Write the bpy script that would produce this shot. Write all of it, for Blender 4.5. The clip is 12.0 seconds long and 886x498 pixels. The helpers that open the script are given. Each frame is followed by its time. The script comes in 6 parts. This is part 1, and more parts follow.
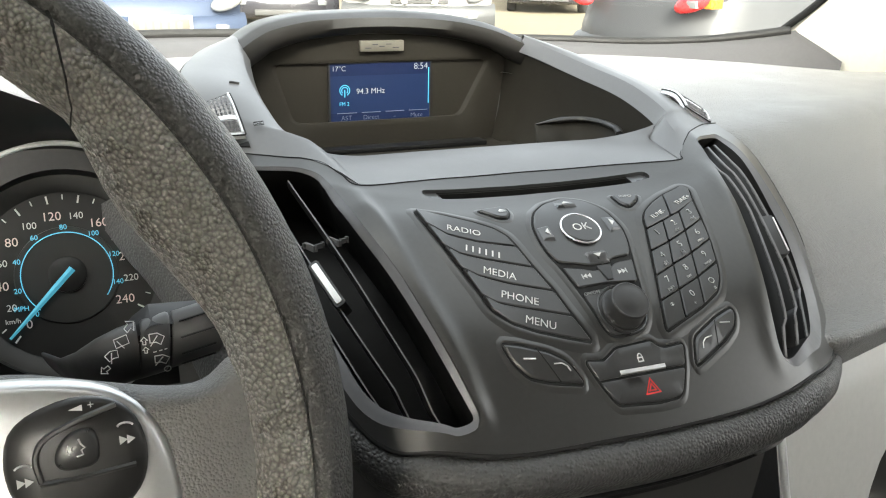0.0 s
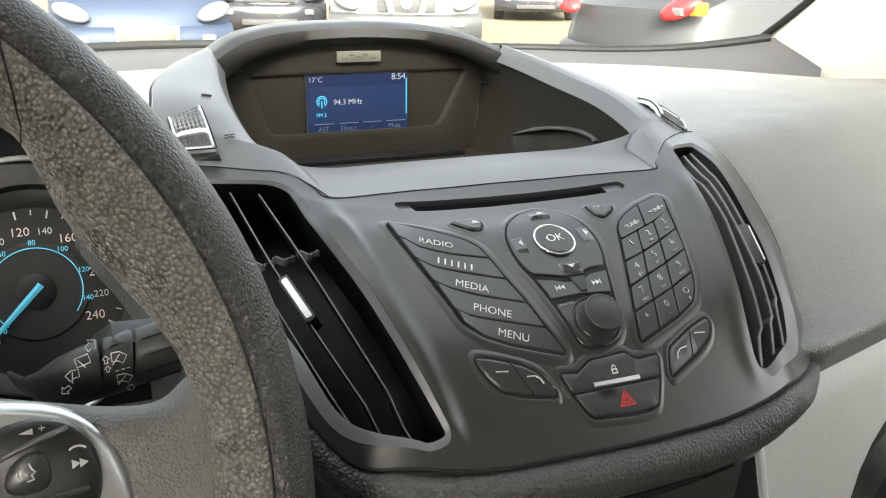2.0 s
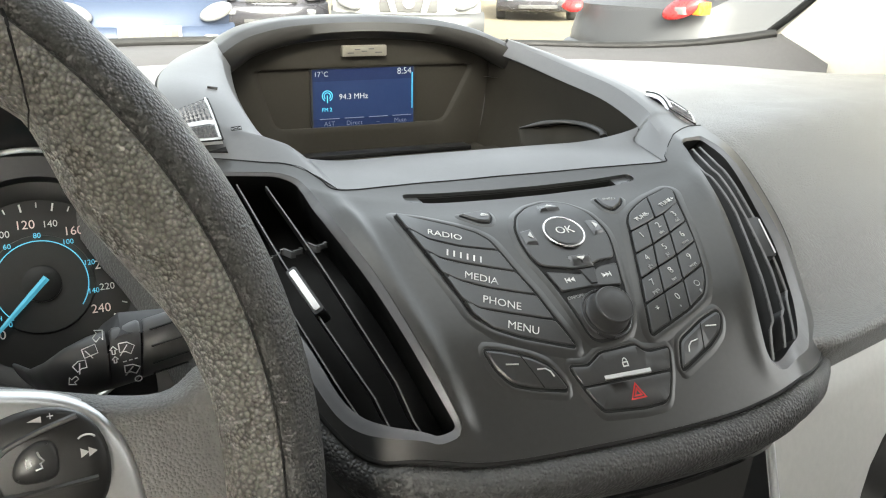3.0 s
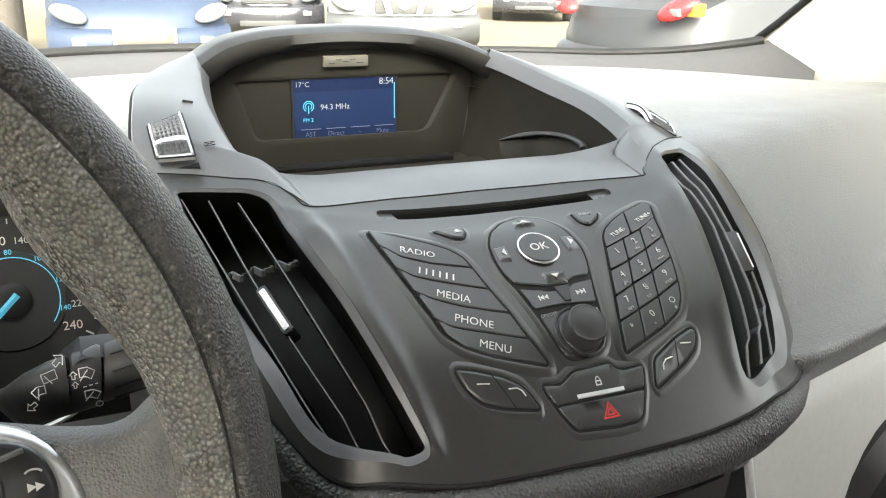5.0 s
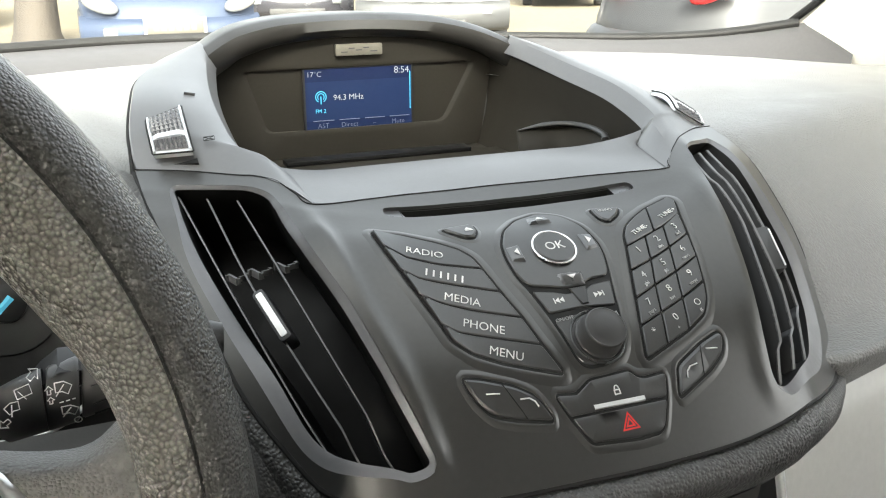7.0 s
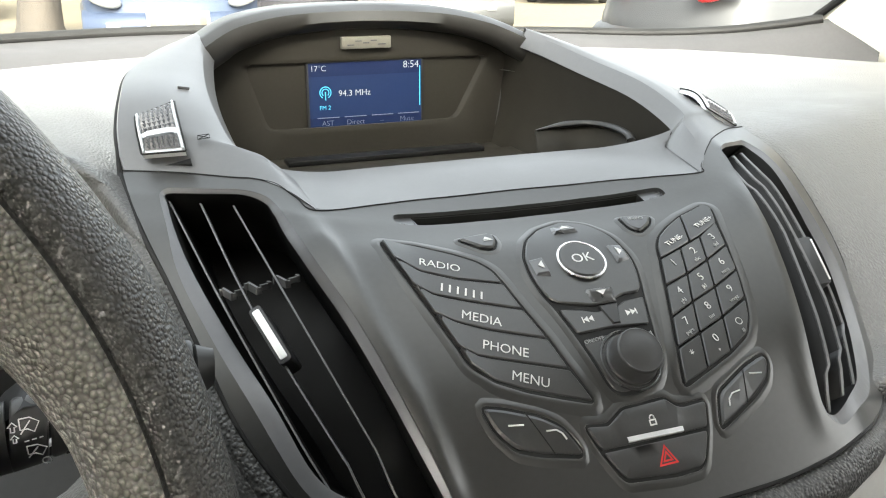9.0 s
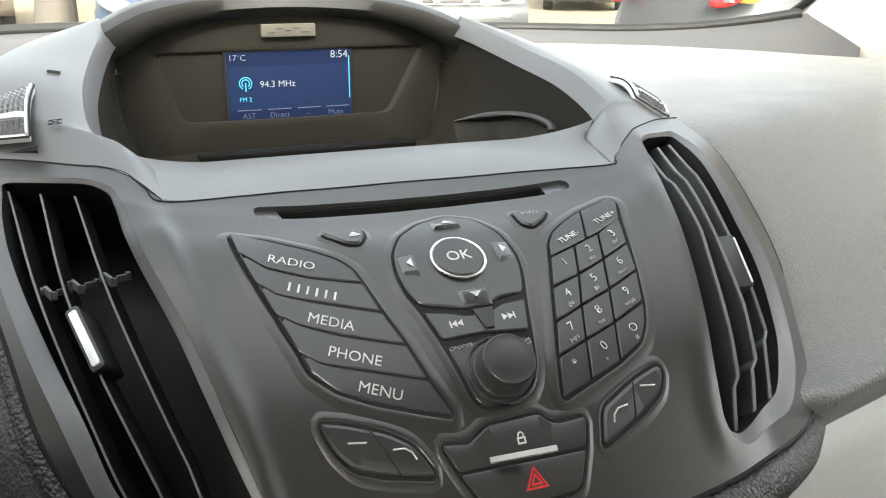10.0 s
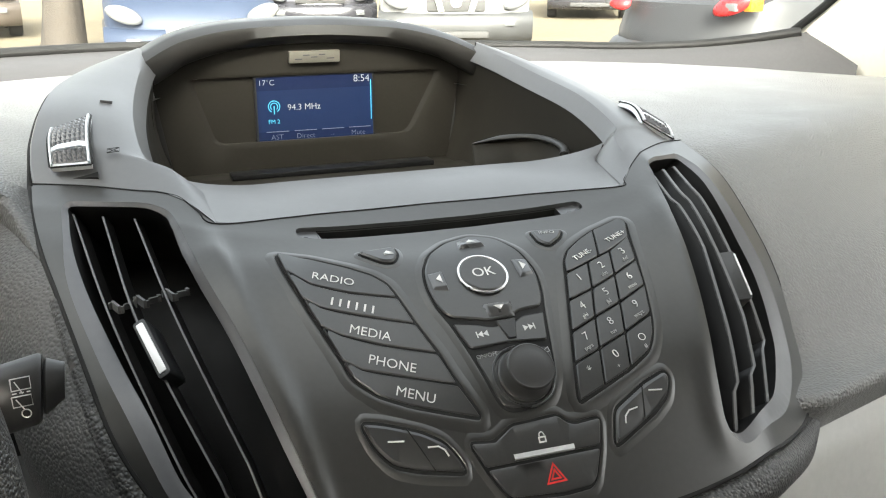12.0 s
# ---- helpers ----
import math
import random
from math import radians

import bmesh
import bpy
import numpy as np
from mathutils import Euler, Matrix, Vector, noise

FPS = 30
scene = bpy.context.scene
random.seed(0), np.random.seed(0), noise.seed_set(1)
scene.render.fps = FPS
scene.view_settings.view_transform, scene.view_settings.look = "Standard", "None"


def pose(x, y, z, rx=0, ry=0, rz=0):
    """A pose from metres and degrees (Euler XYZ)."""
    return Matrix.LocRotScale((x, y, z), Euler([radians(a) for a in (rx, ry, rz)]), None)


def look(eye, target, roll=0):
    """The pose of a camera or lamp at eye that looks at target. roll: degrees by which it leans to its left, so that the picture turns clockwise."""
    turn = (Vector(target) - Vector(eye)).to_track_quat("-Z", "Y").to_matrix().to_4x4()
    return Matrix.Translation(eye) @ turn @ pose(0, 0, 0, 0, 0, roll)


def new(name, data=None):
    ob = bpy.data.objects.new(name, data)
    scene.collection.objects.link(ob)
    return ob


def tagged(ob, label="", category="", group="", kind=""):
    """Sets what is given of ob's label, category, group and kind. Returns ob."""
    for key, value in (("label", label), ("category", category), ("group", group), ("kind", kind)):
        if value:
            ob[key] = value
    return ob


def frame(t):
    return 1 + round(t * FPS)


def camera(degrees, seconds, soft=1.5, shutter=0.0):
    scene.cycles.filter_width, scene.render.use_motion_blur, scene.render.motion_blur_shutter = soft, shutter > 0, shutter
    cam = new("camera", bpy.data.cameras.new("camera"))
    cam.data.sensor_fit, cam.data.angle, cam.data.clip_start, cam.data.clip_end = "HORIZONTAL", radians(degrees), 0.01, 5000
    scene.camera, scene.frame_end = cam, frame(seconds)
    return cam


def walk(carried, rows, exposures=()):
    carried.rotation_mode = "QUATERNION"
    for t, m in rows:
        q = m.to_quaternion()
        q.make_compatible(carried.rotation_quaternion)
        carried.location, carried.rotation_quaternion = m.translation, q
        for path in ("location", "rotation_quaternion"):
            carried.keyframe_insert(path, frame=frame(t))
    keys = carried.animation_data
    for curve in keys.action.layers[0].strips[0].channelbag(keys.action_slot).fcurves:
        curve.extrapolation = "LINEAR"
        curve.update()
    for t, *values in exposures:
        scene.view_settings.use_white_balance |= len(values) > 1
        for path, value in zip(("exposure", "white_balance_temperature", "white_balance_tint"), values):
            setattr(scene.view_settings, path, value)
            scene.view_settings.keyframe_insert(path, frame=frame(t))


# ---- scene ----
cam = camera(53.06, 12.0, soft=1.1)
PATH = [
    (0, -0.2671, -0.4543, 1.1360, 71.43, -1.19, -23.51),
    (0.5, -0.2657, -0.4537, 1.1380, 71.91, -0.96, -24.26),
    (1, -0.2610, -0.4539, 1.1387, 71.90, -0.92, -24.31),
    (1.5, -0.2614, -0.4514, 1.1364, 71.87, -0.90, -24.35),
    (2, -0.2565, -0.4542, 1.1374, 71.95, -0.87, -24.29),
    (2.5, -0.2652, -0.4535, 1.1337, 71.98, -0.82, -24.33),
    (3, -0.2586, -0.4503, 1.1319, 71.96, -0.80, -24.17),
    (3.5, -0.2468, -0.4495, 1.1389, 71.94, -0.88, -24.35),
    (5.5, -0.2426, -0.4503, 1.1396, 72.01, -0.78, -24.35),
    (6, -0.2323, -0.4269, 1.1377, 71.15, 0.01, -22.50),
    (6.5, -0.2227, -0.4293, 1.1373, 71.14, 0.03, -22.44),
    (8.5, -0.2226, -0.4266, 1.1386, 71.20, -0.24, -23.08),
    (9, -0.2127, -0.3874, 1.1305, 70.95, -0.38, -22.27),
    (9.5, -0.1269, -0.3669, 1.1081, 71.19, -0.32, -21.80),
    (10, -0.1352, -0.3766, 1.1124, 71.43, -0.26, -21.11),
    (10.5, -0.1491, -0.3942, 1.1231, 71.68, -0.18, -20.85),
    (11, -0.1584, -0.4035, 1.1288, 71.76, -0.06, -20.82),
    (11.5, -0.1597, -0.4053, 1.1314, 71.75, 0.02, -20.78),
    (12, -0.1574, -0.4058, 1.1293, 71.88, -0.06, -20.87),
]
walk(cam, [(t, pose(x, y, z, rx, ry, rz)) for t, x, y, z, rx, ry, rz in PATH], [(0, 4.19, 6900, 4), (2.0, 4.18, 6900, 4), (3.5, 4.32, 6900, 4), (6.5, 4.36, 6900, 4), (8.5, 4.28, 6900, 4), (9.0, 4.40, 6900, 4), (9.5, 4.38, 6900, 4), (10.5, 4.20, 6900, 4), (12, 4.15, 6900, 4)])

# ---------------- world and light ----------------
world = bpy.data.worlds.new("sky")
scene.world = world
world.use_nodes = True
wn = world.node_tree
sky = wn.nodes.new("ShaderNodeTexSky")
sky.sky_type, sky.sun_disc = "NISHITA", False
sky.sun_elevation, sky.sun_rotation = radians(29), radians(190)
sky.air_density, sky.dust_density, sky.ozone_density = 0.45, 8.0, 0.3
bg = wn.nodes["Background"]
bg.inputs[1].default_value = 0.15
haze = wn.nodes.new("ShaderNodeHueSaturation")
haze.inputs["Saturation"].default_value = 0.35
wn.links.new(sky.outputs[0], haze.inputs["Color"])
wn.links.new(haze.outputs[0], bg.inputs[0])
sun = new("sun", bpy.data.lights.new("sun", "SUN"))
sun.data.energy, sun.data.angle, sun.data.color = 0.25, radians(6), (1.0, 0.96, 0.90)
sun.matrix_world = look((-1.52, -8.61, 4.85), (0, 0, 0))


# ---------------- materials ----------------
def mat(name, base, rough=0.5, metal=0.0, vary=0.12, vscale=40.0, bump=None, bscale=600.0, bdepth=0.15, bdist=0.0005,
        spec=0.5, coat=0.0, rvary=0.08, emit=None, crease_shade=0.0):
    """A procedural surface: colour with two scales of variation and optional painted crease shade, uneven roughness,
    and a grain in relief.
    """
    m = bpy.data.materials.new(name)
    m.use_nodes = True
    t = m.node_tree
    p = t.nodes["Principled BSDF"]
    co = t.nodes.new("ShaderNodeTexCoord")
    n1 = t.nodes.new("ShaderNodeTexNoise")
    n1.inputs["Scale"].default_value, n1.inputs["Detail"].default_value = vscale, 6
    n2 = t.nodes.new("ShaderNodeTexNoise")
    n2.inputs["Scale"].default_value, n2.inputs["Detail"].default_value = vscale * 14, 3
    add = t.nodes.new("ShaderNodeMath")
    add.operation = "ADD"
    for n in (n1, n2):
        t.links.new(co.outputs["Object"], n.inputs["Vector"])
    t.links.new(n1.outputs["Fac"], add.inputs[0])
    t.links.new(n2.outputs["Fac"], add.inputs[1])
    half = t.nodes.new("ShaderNodeMapRange")
    half.inputs[1].default_value, half.inputs[2].default_value = 0.6, 1.4
    half.inputs[3].default_value, half.inputs[4].default_value = 1 - vary, 1 + vary
    t.links.new(add.outputs[0], half.inputs[0])
    mul = t.nodes.new("ShaderNodeVectorMath")
    mul.operation = "SCALE"
    mul.inputs[0].default_value = base
    t.links.new(half.outputs[0], mul.inputs["Scale"])
    t.links.new(mul.outputs[0], p.inputs["Base Color"])
    rr = t.nodes.new("ShaderNodeMapRange")
    rr.inputs[1].default_value, rr.inputs[2].default_value = 0.3, 0.7
    rr.inputs[3].default_value, rr.inputs[4].default_value = max(0.02, rough - rvary), min(1, rough + rvary)
    t.links.new(n1.outputs["Fac"], rr.inputs[0])
    t.links.new(rr.outputs[0], p.inputs["Roughness"])
    p.inputs["Metallic"].default_value = metal
    p.inputs["Specular IOR Level"].default_value = spec
    p.inputs["Coat Weight"].default_value = coat
    p.inputs["Coat Roughness"].default_value = 0.08
    if bump:
        if bump == "leather":
            warp = t.nodes.new("ShaderNodeTexNoise")
            warp.inputs["Scale"].default_value = bscale * 0.6
            t.links.new(co.outputs["Object"], warp.inputs["Vector"])
            mix = t.nodes.new("ShaderNodeVectorMath")
            mix.operation = "MULTIPLY_ADD"
            mix.inputs[1].default_value = (0.5 / bscale,) * 3
            t.links.new(warp.outputs["Color"], mix.inputs[0])
            t.links.new(co.outputs["Object"], mix.inputs[2])
            tex = t.nodes.new("ShaderNodeTexVoronoi")
            tex.inputs["Scale"].default_value = bscale
            t.links.new(mix.outputs[0], tex.inputs["Vector"])
            ramp = t.nodes.new("ShaderNodeMapRange")
            ramp.interpolation_type = "SMOOTHSTEP"
            ramp.inputs[1].default_value, ramp.inputs[2].default_value = 0.05, 0.85
            ramp.inputs[3].default_value, ramp.inputs[4].default_value = 1.0, 0.0
            t.links.new(tex.outputs["Distance"], ramp.inputs[0])
            height = ramp.outputs[0]
            # Shade painted into the relief: creases darker, pebble tops lighter.
            if crease_shade:
                crease_tone = t.nodes.new("ShaderNodeMapRange")
                crease_tone.inputs[3].default_value, crease_tone.inputs[4].default_value = 1 - crease_shade, 1 + crease_shade * 0.35
                t.links.new(height, crease_tone.inputs[0])
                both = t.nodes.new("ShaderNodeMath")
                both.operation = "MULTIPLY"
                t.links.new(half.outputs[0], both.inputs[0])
                t.links.new(crease_tone.outputs[0], both.inputs[1])
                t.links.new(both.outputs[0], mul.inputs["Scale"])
        else:
            tex = t.nodes.new("ShaderNodeTexNoise")
            tex.inputs["Scale"].default_value, tex.inputs["Detail"].default_value = bscale, 3
            t.links.new(co.outputs["Object"], tex.inputs["Vector"])
            height = tex.outputs["Fac"]
        b = t.nodes.new("ShaderNodeBump")
        b.inputs["Strength"].default_value, b.inputs["Distance"].default_value = bdepth, bdist
        t.links.new(height, b.inputs["Height"])
        t.links.new(b.outputs[0], p.inputs["Normal"])
    if emit:
        p.inputs["Emission Color"].default_value = (*emit[0], 1)
        p.inputs["Emission Strength"].default_value = emit[1]
    return m


def glass(name, tint, gloss):
    m = bpy.data.materials.new(name)
    m.use_nodes = True
    t = m.node_tree
    t.nodes.clear()
    out = t.nodes.new("ShaderNodeOutputMaterial")
    tr, gl, mx = t.nodes.new("ShaderNodeBsdfTransparent"), t.nodes.new("ShaderNodeBsdfGlossy"), t.nodes.new("ShaderNodeMixShader")
    tr.inputs[0].default_value = (*tint, 1)
    gl.inputs["Roughness"].default_value = 0.02
    mx.inputs[0].default_value = gloss
    t.links.new(tr.outputs[0], mx.inputs[1])
    t.links.new(gl.outputs[0], mx.inputs[2])
    t.links.new(mx.outputs[0], out.inputs[0])
    return m


M = dict(
    fascia=mat("satin_charcoal_plastic", (0.088, 0.0875, 0.086), 0.36, 0.76, 0.05, 25, "noise", 2600, 0.04, 0.0003, rvary=0.02),
    shoulder=mat("satin_grey_plastic", (0.145, 0.145, 0.146), 0.40, 0.55, 0.04, 25, "noise", 2600, 0.08, 0.0003, rvary=0.03),
    ring=mat("silver_grey_trim", (0.135, 0.136, 0.142), 0.42, 0.35, 0.05, 25, "noise", 2600, 0.05, 0.0003),
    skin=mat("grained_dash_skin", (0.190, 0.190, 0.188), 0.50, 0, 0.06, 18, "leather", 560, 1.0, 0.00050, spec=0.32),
    # Dash skin again, with the shade under the stack painted as darker colour.
    skin_shaded=mat("shaded_pad_skin", (0.055, 0.055, 0.0545), 0.40, 0, 0.08, 25, "leather", 560, 1.0, 0.00050),
    defrost=mat("smooth_dark_dash_plastic", (0.045, 0.045, 0.047), 0.75, 0, 0.10, 20, "noise", 1500, 0.15, 0.0004, spec=0.3),
    hollow=mat("matt_black_brown_plastic", (0.021, 0.019, 0.0152), 0.6, 0, 0.10, 30, "noise", 2200, 0.12, 0.0003, spec=0.18),
    black=mat("black_plastic", (0.015, 0.015, 0.015), 0.40, 0, 0.10, 40, "noise", 2500, 0.08, 0.0003),
    hood=mat("dark_hood_plastic", (0.013, 0.0122, 0.0108), 0.40, 0.0, 0.06, 25, "noise", 2600, 0.08, 0.0003),
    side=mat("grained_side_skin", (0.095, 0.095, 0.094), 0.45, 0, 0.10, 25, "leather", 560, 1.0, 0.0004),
    plaque=mat("tarnished_silver_plate", (0.22, 0.21, 0.175), 0.45, 0.6, 0.15, 120),
    pad=mat("grey_ridged_plastic", (0.13, 0.13, 0.135), 0.30, 0.5, 0.06, 60),
    duct=mat("dark_duct_plastic", (0.006, 0.006, 0.006), 0.55, 0, 0.10, 40, spec=0.25),
    stalk=mat("dark_stalk_plastic", (0.035, 0.035, 0.035), 0.4, 0, 0.08, 40, "noise", 2500, 0.08, 0.0003),
    gap=mat("dark_joint", (0.006, 0.006, 0.006), 0.8),
    knob=mat("soft_black_rubber", (0.038, 0.038, 0.0385), 0.36, 0, 0.08, 60),
    key=mat("charcoal_key", (0.088, 0.0885, 0.089), 0.38, 0.75, 0.05, 60, "noise", 3000, 0.02, 0.0002, rvary=0.01),
    keylip=mat("light_key_lip", (0.13, 0.132, 0.136), 0.30, 0.6, 0.05, 60),
    # Pale vane plastic, to paint the glint on the blades' front edges.
    vane_edge=mat("lit_vane_edge", (0.12, 0.12, 0.122), 0.40, 0, 0.1, 60),
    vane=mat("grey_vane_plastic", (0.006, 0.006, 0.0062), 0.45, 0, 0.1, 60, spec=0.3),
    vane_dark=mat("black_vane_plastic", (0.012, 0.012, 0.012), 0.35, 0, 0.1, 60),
    tab=mat("grey_slider_plastic", (0.045, 0.046, 0.048), 0.35, 0.2, 0.1, 60),
    # One leather: lit grip painted pale, rim turned from the light painted dark.
    leather=mat("pebbled_wheel_leather", (0.315, 0.297, 0.267), 0.32, 0, 0.06, 60, "leather", 660, 1.0, 0.0017, spec=0.85, crease_shade=0.58),
    leather_s=mat("smooth_wheel_leather", (0.047, 0.046, 0.044), 0.38, 0, 0.10, 60, "leather", 900, 1.0, 0.00034, spec=0.6, crease_shade=0.20),
    leather_m=mat("fine_spoke_leather", (0.115, 0.114, 0.110), 0.42, 0, 0.10, 60, "leather", 900, 1.0, 0.00028),
    strip=mat("bright_chrome_strip", (0.92, 0.92, 0.92), 0.4, 0.35, 0.03, 40),
    silver=mat("satin_silver", (0.72, 0.73, 0.74), 0.42, 0.55, 0.04, 40),
    trim=mat("brushed_wheel_trim", (0.60, 0.605, 0.61), 0.36, 0.7, 0.05, 40),
    strip_right=mat("satin_strip", (0.8, 0.8, 0.8), 0.4, 0.4, 0.03, 40),
    chrome=mat("chrome", (0.9, 0.9, 0.9), 0.22, 0.8, 0.03, 40),
    white=mat("white_print", (0.64, 0.64, 0.63), 0.6, 0, 0.05, 90),
    grey_print=mat("grey_print", (0.38, 0.38, 0.38), 0.6, 0, 0.05, 90),
    dark_print=mat("dark_print", (0.05, 0.05, 0.06), 0.6),
    red=mat("red_print", (0.62, 0.03, 0.03), 0.5, 0, 0.05, 90),
    blue_print=mat("blue_print", (0.1, 0.42, 0.6), 0.5, 0, 0.05, 90, emit=((0.1, 0.5, 0.75), 0.05)),
    pink_print=mat("pale_red_print", (0.78, 0.64, 0.61), 0.5, 0, 0.05, 90),
    needle=mat("blue_needle", (0.08, 0.36, 0.5), 0.4, 0, 0.05, 90, emit=((0.1, 0.55, 0.8), 0.02)),
    screen=mat("blue_display", (0.012, 0.02, 0.05), 0.12, 0, 0.05, 60, emit=((0.035, 0.065, 0.18), 0.0155)),
    screen_band=mat("deep_blue_display", (0.01, 0.015, 0.04), 0.12, 0, 0.05, 60, emit=((0.022, 0.042, 0.125), 0.014)),
    screen_text=mat("display_white", (0.2, 0.2, 0.2), 0.4, emit=((0.75, 0.85, 1.0), 0.042)),
    screen_dim=mat("display_grey", (0.08, 0.08, 0.1), 0.4, emit=((0.3, 0.42, 0.75), 0.022)),
    screen_cyan=mat("display_cyan", (0.05, 0.3, 0.4), 0.4, emit=((0.06, 0.5, 0.9), 0.06)),
    dial=mat("dial_face", (0.006, 0.006, 0.006), 0.5, 0, 0.1, 60),
    beige=mat("beige_pillar_trim", (0.74, 0.71, 0.63), 0.6, 0, 0.05, 12, "noise", 900, 0.1, 0.0004),
    lower=mat("light_grey_lower_trim", (0.40, 0.40, 0.383), 0.5, 0, 0.06, 14, "noise", 1400, 0.12, 0.0004),
    roof=mat("roof_cloth", (0.26, 0.258, 0.25), 0.9, 0, 0.06, 12, "noise", 900, 0.2, 0.0006),
    cabin=mat("cabin_trim", (0.06, 0.06, 0.06), 0.7, 0, 0.1, 12, "noise", 700, 0.2, 0.0006),
    cloth=mat("seat_cloth", (0.05, 0.05, 0.05), 0.9, 0, 0.15, 20, "noise", 900, 0.3, 0.0008),
    rubber=mat("black_rubber", (0.02, 0.02, 0.02), 0.7, 0, 0.2, 10),
    asphalt=mat("dusty_lot_ground", (0.108, 0.092, 0.064), 0.95, 0, 0.25, 0.6, "noise", 30, 0.5, 0.01, spec=0.2),
    paint_blue=mat("blue_car_paint", (0.022, 0.030, 0.049), 0.5, 0.1, 0.06, 3, spec=0.18),
    paint_white=mat("white_car_paint", (0.19, 0.19, 0.187), 0.3, 0.0, 0.05, 3, coat=0.5),
    paint_dark=mat("dark_car_paint", (0.03, 0.03, 0.035), 0.25, 0.2, 0.1, 3, coat=0.6),
    paint_silver=mat("grey_car_paint", (0.026, 0.027, 0.029), 0.55, 0.1, 0.06, 3, spec=0.3, coat=0.12),
    paint_red=mat("red_car_paint", (0.22, 0.035, 0.028), 0.3, 0.1, 0.06, 3, coat=0.5),
    paint_brown=mat("brown_car_paint", (0.06, 0.05, 0.042), 0.4, 0.1, 0.1, 3, coat=0.3),
    console=mat("dark_console_plastic", (0.030, 0.030, 0.029), 0.45, 0, 0.1, 30, "noise", 2000, 0.1, 0.0003),
    piano=mat("glossy_black_trim", (0.008, 0.008, 0.008), 0.12, 0, 0.1, 30),
    bumper=mat("grey_bumper_plastic", (0.030, 0.031, 0.032), 0.5, 0, 0.1, 5),
    lamp=mat("clear_lamp", (0.12, 0.125, 0.13), 0.15, 0.3, 0.1, 30),
    tail=mat("red_tail_lamp", (0.36, 0.02, 0.022), 0.3, 0, 0.1, 30, spec=0.3),
    amber=mat("amber_lamp", (0.42, 0.12, 0.015), 0.3, 0, 0.1, 30, spec=0.3),
    carglass=mat("dark_car_glass", (0.03, 0.035, 0.04), 0.05, 0, 0.1, 3),
    plate=mat("dusty_plate", (0.030, 0.026, 0.018), 0.6, 0, 0.25, 25),
    bark=mat("bark", (0.03, 0.025, 0.02), 0.9, 0, 0.3, 12, "noise", 40, 0.6, 0.01),
    leaf=mat("foliage", (0.07, 0.10, 0.035), 0.7, 0, 0.3, 3),
    wall=mat("pale_render_wall", (0.25, 0.24, 0.21), 0.9, 0, 0.15, 1.5, "noise", 20, 0.3, 0.01),
    glass=glass("windscreen_glass", (0.66, 0.68, 0.675), 0.03),
    rear_dim=glass("tinted_rear_glass", (0.20, 0.202, 0.204), 0.04),
)


# ---------------- mesh helpers ----------------
class Mesh:
    def __init__(self):
        self.v, self.f = [], []

    def add(self, verts, faces):
        k = len(self.v)
        self.v += [tuple(p) for p in verts]
        self.f += [tuple(i + k for i in f) for f in faces]
        return self

    def loft(self, rows, closed=False, caps=False, flip=False):
        n, c = len(rows), len(rows[0])
        fs = []
        for i in range(n - 1):
            for j in range(c if closed else c - 1):
                q = (i * c + j, i * c + (j + 1) % c, (i + 1) * c + (j + 1) % c, (i + 1) * c + j)
                fs.append(q[::-1] if flip else q)
        if caps:
            a, b = tuple(range(c)), tuple((n - 1) * c + j for j in range(c))
            fs += [a if flip else a[::-1], b[::-1] if flip else b]
        return self.add([p for r in rows for p in r], fs)

    def box(self, lo, hi, m=None):
        m = m or Matrix()
        p = [m @ Vector((x, y, z)) for z in (lo[2], hi[2]) for y in (lo[1], hi[1]) for x in (lo[0], hi[0])]
        return self.add(p, [(0, 2, 3, 1), (4, 5, 7, 6), (0, 1, 5, 4), (2, 6, 7, 3), (0, 4, 6, 2), (1, 3, 7, 5)])


def thing(name, at, label, category, group="", kind=""):
    ob = new(name)
    ob.location = at
    ob.empty_display_size = 0.02
    return tagged(ob, label, category, group, kind)


def part(name, m, material, parent=None, label="", smooth=35, bevel=0.0, solid=0.0):
    me = bpy.data.meshes.new(name)
    me.from_pydata(m.v, [], m.f)
    me.validate()
    bm = bmesh.new()
    bm.from_mesh(me)
    bmesh.ops.remove_doubles(bm, verts=bm.verts, dist=1e-6)
    bmesh.ops.recalc_face_normals(bm, faces=bm.faces)
    if bevel:
        es = [e for e in bm.edges if len(e.link_faces) == 2 and e.calc_face_angle(0) > radians(40)]
        bmesh.ops.bevel(bm, geom=es, offset=bevel, segments=2, affect="EDGES", profile=0.6, clamp_overlap=True)
    bm.to_mesh(me)
    bm.free()
    if smooth:
        for p in me.polygons:
            p.use_smooth = True
        me.set_sharp_from_angle(angle=radians(smooth))
    me.materials.append(material)
    ob = new(name, me)
    if parent is not None:
        ob.parent = parent
        if parent.type == "EMPTY":
            ob.matrix_parent_inverse = Matrix.Translation(parent.location).inverted()
    if solid:
        md = ob.modifiers.new("thickness", "SOLIDIFY")
        md.thickness, md.offset = solid, -1
    return tagged(ob, label)


def rounded(pts, r, seg=4):
    """A closed 2D outline with its corners rounded by up to r."""
    out, n = [], len(pts)
    for i in range(n):
        a, b, c = (np.array(pts[k % n], float) for k in (i - 1, i, i + 1))
        la, lc = np.linalg.norm(a - b), np.linalg.norm(c - b)
        p, q = b + (a - b) * min(r, la * 0.48) / la, b + (c - b) * min(r, lc * 0.48) / lc
        for k in range(seg + 1):
            s = k / seg
            out.append(tuple((1 - s) ** 2 * p + 2 * s * (1 - s) * b + s * s * q))
    return out


